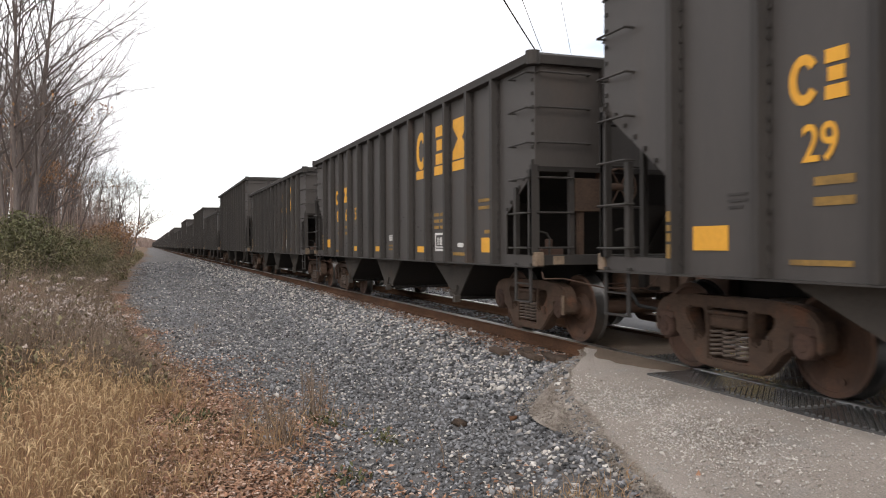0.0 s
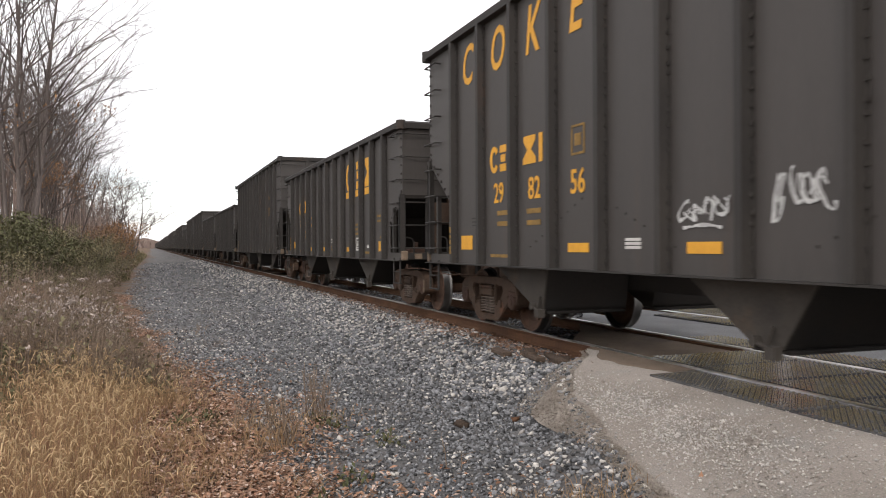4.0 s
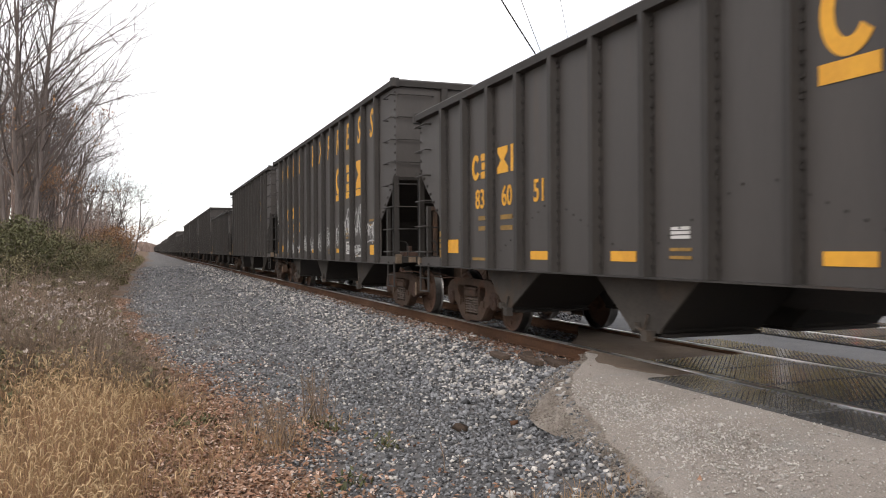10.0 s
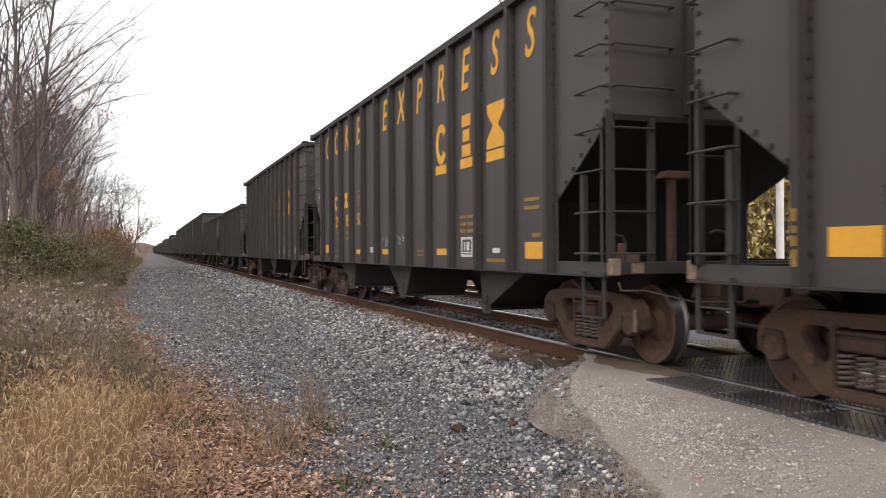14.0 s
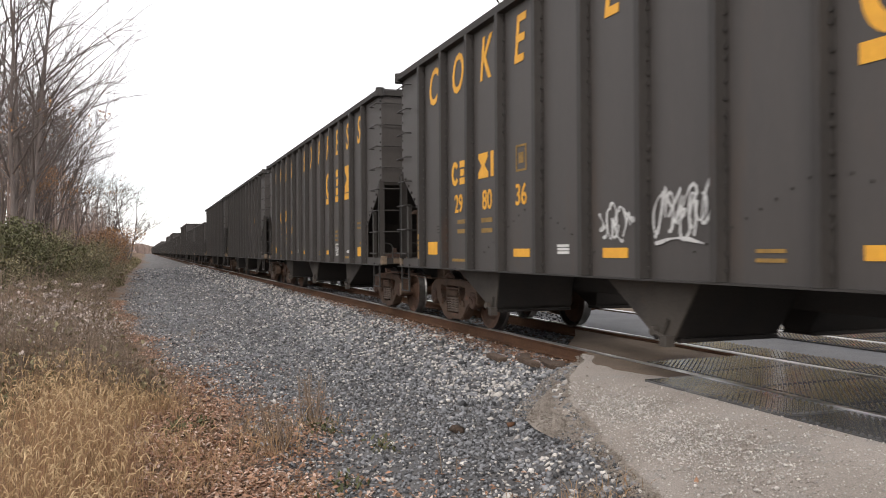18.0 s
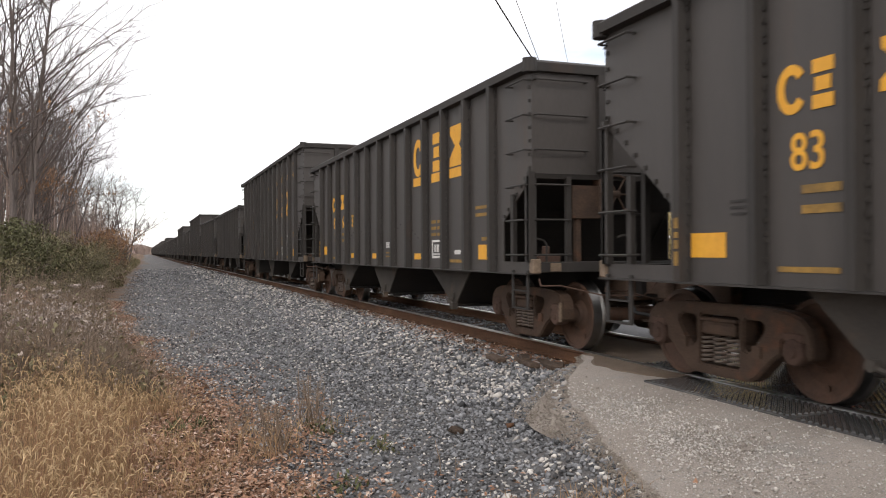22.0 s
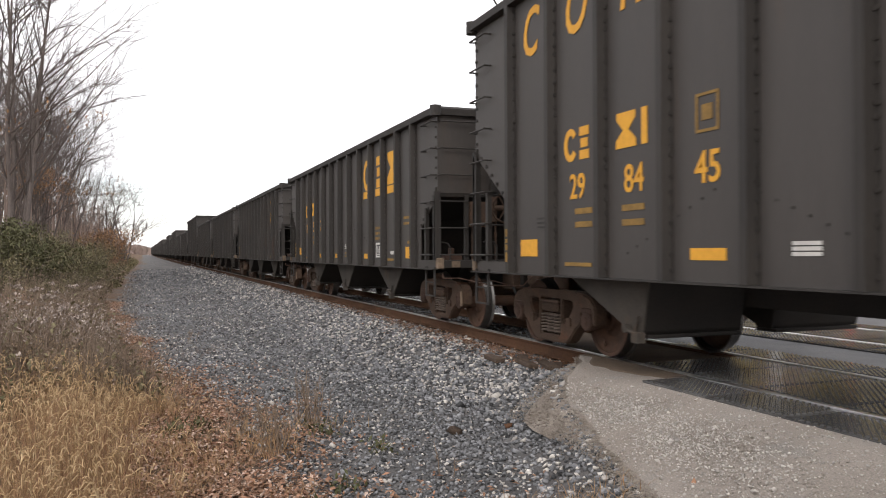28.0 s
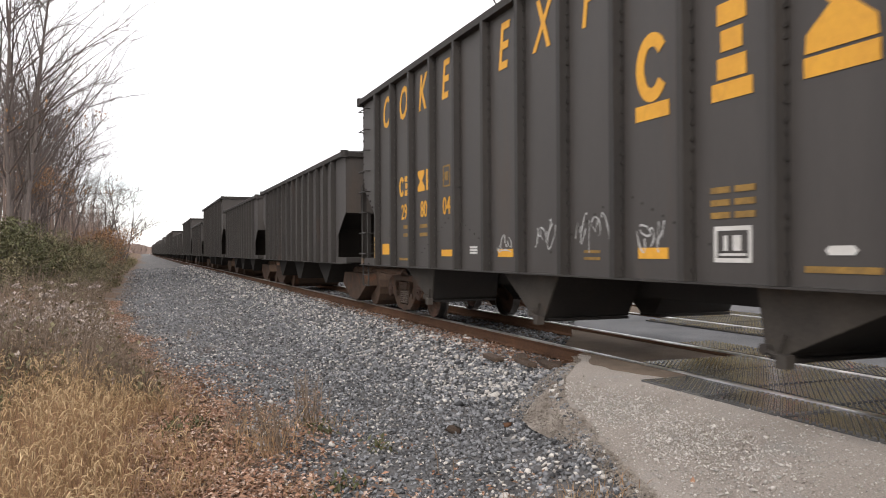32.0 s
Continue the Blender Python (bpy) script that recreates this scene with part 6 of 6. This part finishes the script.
def shrub_meshes(seed, h, w, n_stems, n_leaves, mat, leaf=0.055):
    r = random.Random(seed)
    segs, pts = [], []
    for i in range(n_stems):
        a = r.uniform(0, 2 * pi)
        d = Vector((cos(a) * r.uniform(0.1, 1.0) * w / h, sin(a) * r.uniform(0.1, 1.0) * w / h, 1))
        p, rad = Vector((cos(a) * 0.15 * w, sin(a) * 0.15 * w, -0.1)), 0.012
        for k in range(4):
            d2 = (d + Vector((r.gauss(0, 0.25), r.gauss(0, 0.25), r.gauss(0, 0.15) - 0.12 * k)))
            q = p + d2 * (h * 0.27)
            segs.append((p, q, rad, rad * 0.65, 3))
            for m in range(5):
                b = p + (q - p) * r.random()
                e = b + Vector((r.gauss(0, 0.25), r.gauss(0, 0.25), r.uniform(-0.02, 0.32))) * h * 0.35
                segs.append((b, e, rad * 0.4, 0.002, 3))
                for j in range(n_leaves):
                    t = r.random()
                    pts.append(tuple(b + (e - b) * t + Vector((r.gauss(0, 0.05), r.gauss(0, 0.05), r.gauss(0, 0.05)))))
            p, rad = q, rad * 0.65
    return tube_soup("stems", segs, BARK), (leaf_soup("foliage", pts, mat, leaf, seed) if pts else None)


SHRUBS = {"green": shrub_meshes(61, 1.6, 1.4, 26, 13, GREEN, 0.05), "olive": shrub_meshes(62, 1.5, 1.2, 24, 11, OLIVE, 0.036), "bare": shrub_meshes(63, 1.8, 1.1, 36, 0, OLIVE), "russet": shrub_meshes(64, 1.7, 1.1, 24, 4, RUSSET, 0.05),
          "gold": shrub_meshes(66, 1.7, 1.0, 26, 3, GOLD, 0.085),
          "brown": shrub_meshes(65, 1.4, 1.2, 28, 5, LITTER, 0.04)}
WORDS = {"green": "dense green bramble bush on the bank", "olive": "fading olive-green shrub on the bank", "bare": "bare twiggy grey-brown shrub on the bank", "russet": "rust-coloured shrub with thin leaves beside the track",
         "gold": "thin shrub with golden autumn leaves beyond the crossing", "brown": "withered brown shrub on the bank"}


def shrub(key, x, y, size, turn):
    ob = thing("shrub", WORDS[key], "shrub", "shrubs on the bank", at(x, y, ground_z(x, y) - 0.03, 0, 0, turn) @ Matrix.Scale(size, 4))
    put("branchwork", SHRUBS[key][0], ob)
    if SHRUBS[key][1]:
        put("foliage", SHRUBS[key][1], ob)


def shrubs():
    r = random.Random(70)
    fixed = [("green", -3.9, 23, 1.05), ("green", -3.3, 25.5, 0.95), ("green", -4.6, 27.5, 1.2), ("olive", -3.2, 20.5, 0.9), ("olive", -3.0, 29, 0.95), ("green", -3.6, 31, 1.1), ("olive", -3.2, 34, 1.1), ("olive", -2.9, 39, 1.1), ("olive", -3.0, 45, 1.2),
             ("olive", -3.6, 37, 1.2), ("olive", -4.4, 33, 1.2), ("olive", -2.8, 50, 1.1), ("olive", -3.3, 58, 1.4), ("russet", -3.3, 65, 1.5), ("russet", -3.0, 74, 1.9), ("russet", -3.0, 86, 2.2), ("russet", -2.8, 100, 2.4), ("bare", -2.9, 92, 2.2), ("brown", -2.4, 54, 0.8), ("brown", -2.2, 72, 0.8),
             ("brown", -2.5, 17.5, 0.6), ("green", -2.3, 13.4, 0.45), ("green", -1.85, 10.6, 0.3), ("olive", -4.8, 24, 1.0), ("olive", -5.2, 29, 1.2), ("green", -5.6, 33, 1.3), ("olive", -5.0, 41, 1.3),
             ("olive", -2.5, 22, 0.62), ("olive", -2.3, 25.5, 0.6), ("olive", -2.3, 29.5, 0.68), ("olive", -2.1, 34, 0.65), ("olive", -2.0, 40, 0.7), ("olive", -1.9, 47, 0.7), ("green", -2.6, 36.5, 0.75), ("olive", -1.9, 56, 0.7)]
    for key, x, y, s in fixed:
        shrub(key, x, y, s * 1.15, r.uniform(0, 360))
    for i in range(24):
        y = 34 + 4.2 * i
        shrub(r.choice(("bare", "olive", "olive", "olive", "russet")), -4.0 - 3.2 * r.random(), y, r.uniform(0.9, 1.4), r.uniform(0, 360))


shrubs()


def golden_trees():
    for x, y, s, k in ((19.5, 20.5, 0.42, 1), (23, 26, 0.45, 2), (26, 21, 0.5, 0), (24, 19, 0.42, 1), (30, 30, 0.5, 2), (21, 17.5, 0.4, 0)):
        tips = OAK[k][3]
        key = "gold%d" % k
        if key not in MARKS:
            MARKS[key] = cling(tips, 90 + k, -1, 16, 0.35, GOLD, 0.22)
        ob = tree(OAK[k], x, y, x * 40, s, "tree with thin golden autumn leaves beyond the crossing")
        put("foliage", MARKS[key], ob, None, "thin golden leaves")
    for x, y, k, turn in ((18.6, 21.5, 2.0, 10), (20.4, 20.8, 2.2, 70), (22.0, 21.0, 2.4, 130), (20.0, 24.0, 2.5, 200), (17.6, 22.6, 1.9, 260), (23.6, 22.6, 2.6, 310), (21.5, 18.6, 2.0, 20), (18.0, 25.0, 2.4, 99), (24.5, 27.0, 3.2, 45), (21.0, 28.0, 3.0, 160)):
        shrub("gold", x, y, k, turn)
    shrub("green", 15.3, 16.6, 0.7, 0)
    shrub("olive", 20, 23.5, 1.4, 50)
    shrub("bare", 22, 22, 1.6, 80)


golden_trees()


# ---- the pole, its wires and the crossing signal beyond the train ----
def pole_and_wires():
    px, py, pz = 20.3, 37.5, 10.75
    ob = thing("utility_pole", "weathered wooden utility pole beyond the train", "utility pole", "", at(px, py, -0.5))
    put("pole", Mesh().bar((0, 0, -0.3), (0, 0, pz + 0.5), 0.17, 14, 0.11).data("pole", POLE_WOOD, smooth=False), ob)
    put("crossarm", Mesh().box(-1.1, 1.1, -0.05, 0.05, pz - 0.15, pz - 0.02).data("crossarm", POLE_WOOD, 0.01), ob)
    for x in (-0.95, 0.95):
        put("insulator", Mesh().bar((x, 0, pz), (x, 0, pz + 0.16), 0.035, 8).data("insulator", CABLE), ob)

    def wire(a, b, sag, rad, label):
        a, b = Vector(a), Vector(b)
        segs, n = [], 40
        pts = [a + (b - a) * (i / n) - Vector((0, 0, sag * 4 * (i / n) * (1 - i / n))) for i in range(n + 1)]
        for p, q in zip(pts, pts[1:]):
            segs.append((p, q, rad, rad, 5))
        tagged(new("overhead_wire", tube_soup("overhead_wire", segs, CABLE)), label, "wire", "overhead wires")

    wire((20.3, 37.5, 9.6), (-12.6, -8.4, 12.6), 0.9, 0.030, "thick black overhead cable slung from the pole")
    wire((19.5, 37.5, 10.9), (-10.0, -8.4, 14.2), 0.7, 0.016, "thin overhead wire slung from the pole")
    wire((21.2, 37.6, 10.9), (-7.6, -8.4, 14.6), 0.7, 0.010, "thin overhead wire slung from the pole")


pole_and_wires()


def signal():
    ob = thing("crossing_signal", "white crossing signal mast with red lamps beyond the tracks", "crossing signal", "", at(14.0, 15.0, -0.45))
    put("mast", Mesh().bar((0, 0, 0), (0, 0, 5.4), 0.09, 14).data("mast", PALE_POLE), ob)
    put("base", Mesh().prism([(-0.3, -0.3), (0.3, -0.3), (0.3, 0.3), (-0.3, 0.3)], "z", 0, 0.25).data("base", CONCRETE, 0.03), ob)
    for s in (-1, 1):
        m = Mesh().prism([(-1.1, 4.76), (-1.0, 4.66), (1.1, 5.04), (1.0, 5.14)] if s > 0 else [(-1.1, 5.04), (-1.0, 5.14), (1.1, 4.76), (1.0, 4.66)], "y", -0.13 + 0.01 * s, -0.11 + 0.01 * s)
        put("crossbuck_blade", m.data("crossbuck_blade", PALE_POLE), ob)
        put("lamp_hood", Mesh().bar((s * 0.4, 0.02, 3.5), (s * 0.4, 0.12, 3.5), 0.2, 18).bar((s * 0.4, -0.2, 3.5), (s * 0.4, 0.02, 3.5), 0.12, 14).data("lamp_hood", CABLE), ob)
        put("lamp", Mesh().bar((s * 0.4, -0.21, 3.5), (s * 0.4, -0.20, 3.5), 0.10, 16).data("lamp", RED_LAMP), ob, None, "glowing red lamp")
    gate = thing("gate_arm", "lowered red and white striped crossing gate arm", "gate arm", "", at(14.35, 14.4, 0.6, 0, 0, -42))
    for i in range(9):
        put("stripe", Mesh().box(i * 0.5, i * 0.5 + 0.5, -0.02, 0.02, -0.05, 0.05).data("stripe", PALE_POLE if i % 2 else RED_PAINT), gate)
    put("lamp", Mesh().bar((0.9, -0.06, 0.1), (0.9, 0.06, 0.1), 0.06, 12).data("lamp", RED_LAMP), gate, None, "small red gate lamp")
    put("gate_post", Mesh().box(-0.15, 0.0, -0.1, 0.1, -1.05, 0.15).data("gate_post", PALE_POLE, 0.01), gate)


RED_PAINT = material("red_reflective_stripe", (0.50, 0.03, 0.03), 0.5, 0, (0.40, 0.03, 0.03), 3, grain=(30, 0.1), bump=0)
signal()


# ---- what moves ----
def run(t):
    """How far the train has come, in metres, at t seconds."""
    return 17.864 * t - 0.0114 * t * t


# small surges of the train
SURGE = [(0, -0.22), (0.5, 0.1), (1, 0.34), (2, 0.2), (3, 0.28), (3.5, 0.3), (5.5, 0.05), (7, 0.13), (9, 0.0), (11, -0.05), (12, -0.15), (13, -0.04), (14, -0.11), (14.5, -0.2), (16.5, -0.19), (17, -0.03), (18, 0.23), (19, 0.22), (20, 0.15), (21, 0.02), (22, 0.06), (23, 0.02), (24, 0.0), (25, 0.16), (25.5, 0.17), (27.5, 0.04), (28, 0.023), (29, 0.0), (30, -0.02), (31, 0.06), (32, 0.02)]


def surge(t):
    for (a, da), (b, db) in zip(SURGE, SURGE[1:]):
        if t <= b:
            return da + (db - da) * (t - a) / (b - a)
    return SURGE[-1][1]


def motions():
    times = [t for t, d in SURGE]
    for car, middle, near in CARS:
        walk(car, [(t, at(TRACK, middle - run(t) + surge(t), 0)) for t in times])
    # the wheels turn while a car is close by
    for car, middle, near in CARS:
        if not near:
            continue
        lo, hi = None, None
        for k in range(0, 961):
            y = middle - run(k / 30) + surge(k / 30)
            if -3 < y < 22:
                lo = k if lo is None else lo
                hi = k
        if lo is None:
            continue
        for wheels in [o for o in car.children_recursive if o.name.startswith("wheelset")]:
            y0 = wheels.matrix_basis.translation.y
            rows = [] if lo == 0 else [(0, at(0, y0, WHEEL_R))]
            for k in range(lo, hi + 1):
                rows.append((k / 30, at(0, y0, WHEEL_R, degrees((run(k / 30) - run(lo / 30)) / WHEEL_R))))
            if hi < 960:
                rows.append((32.0, rows[-1][1]))
            walk(wheels, rows)


motions()
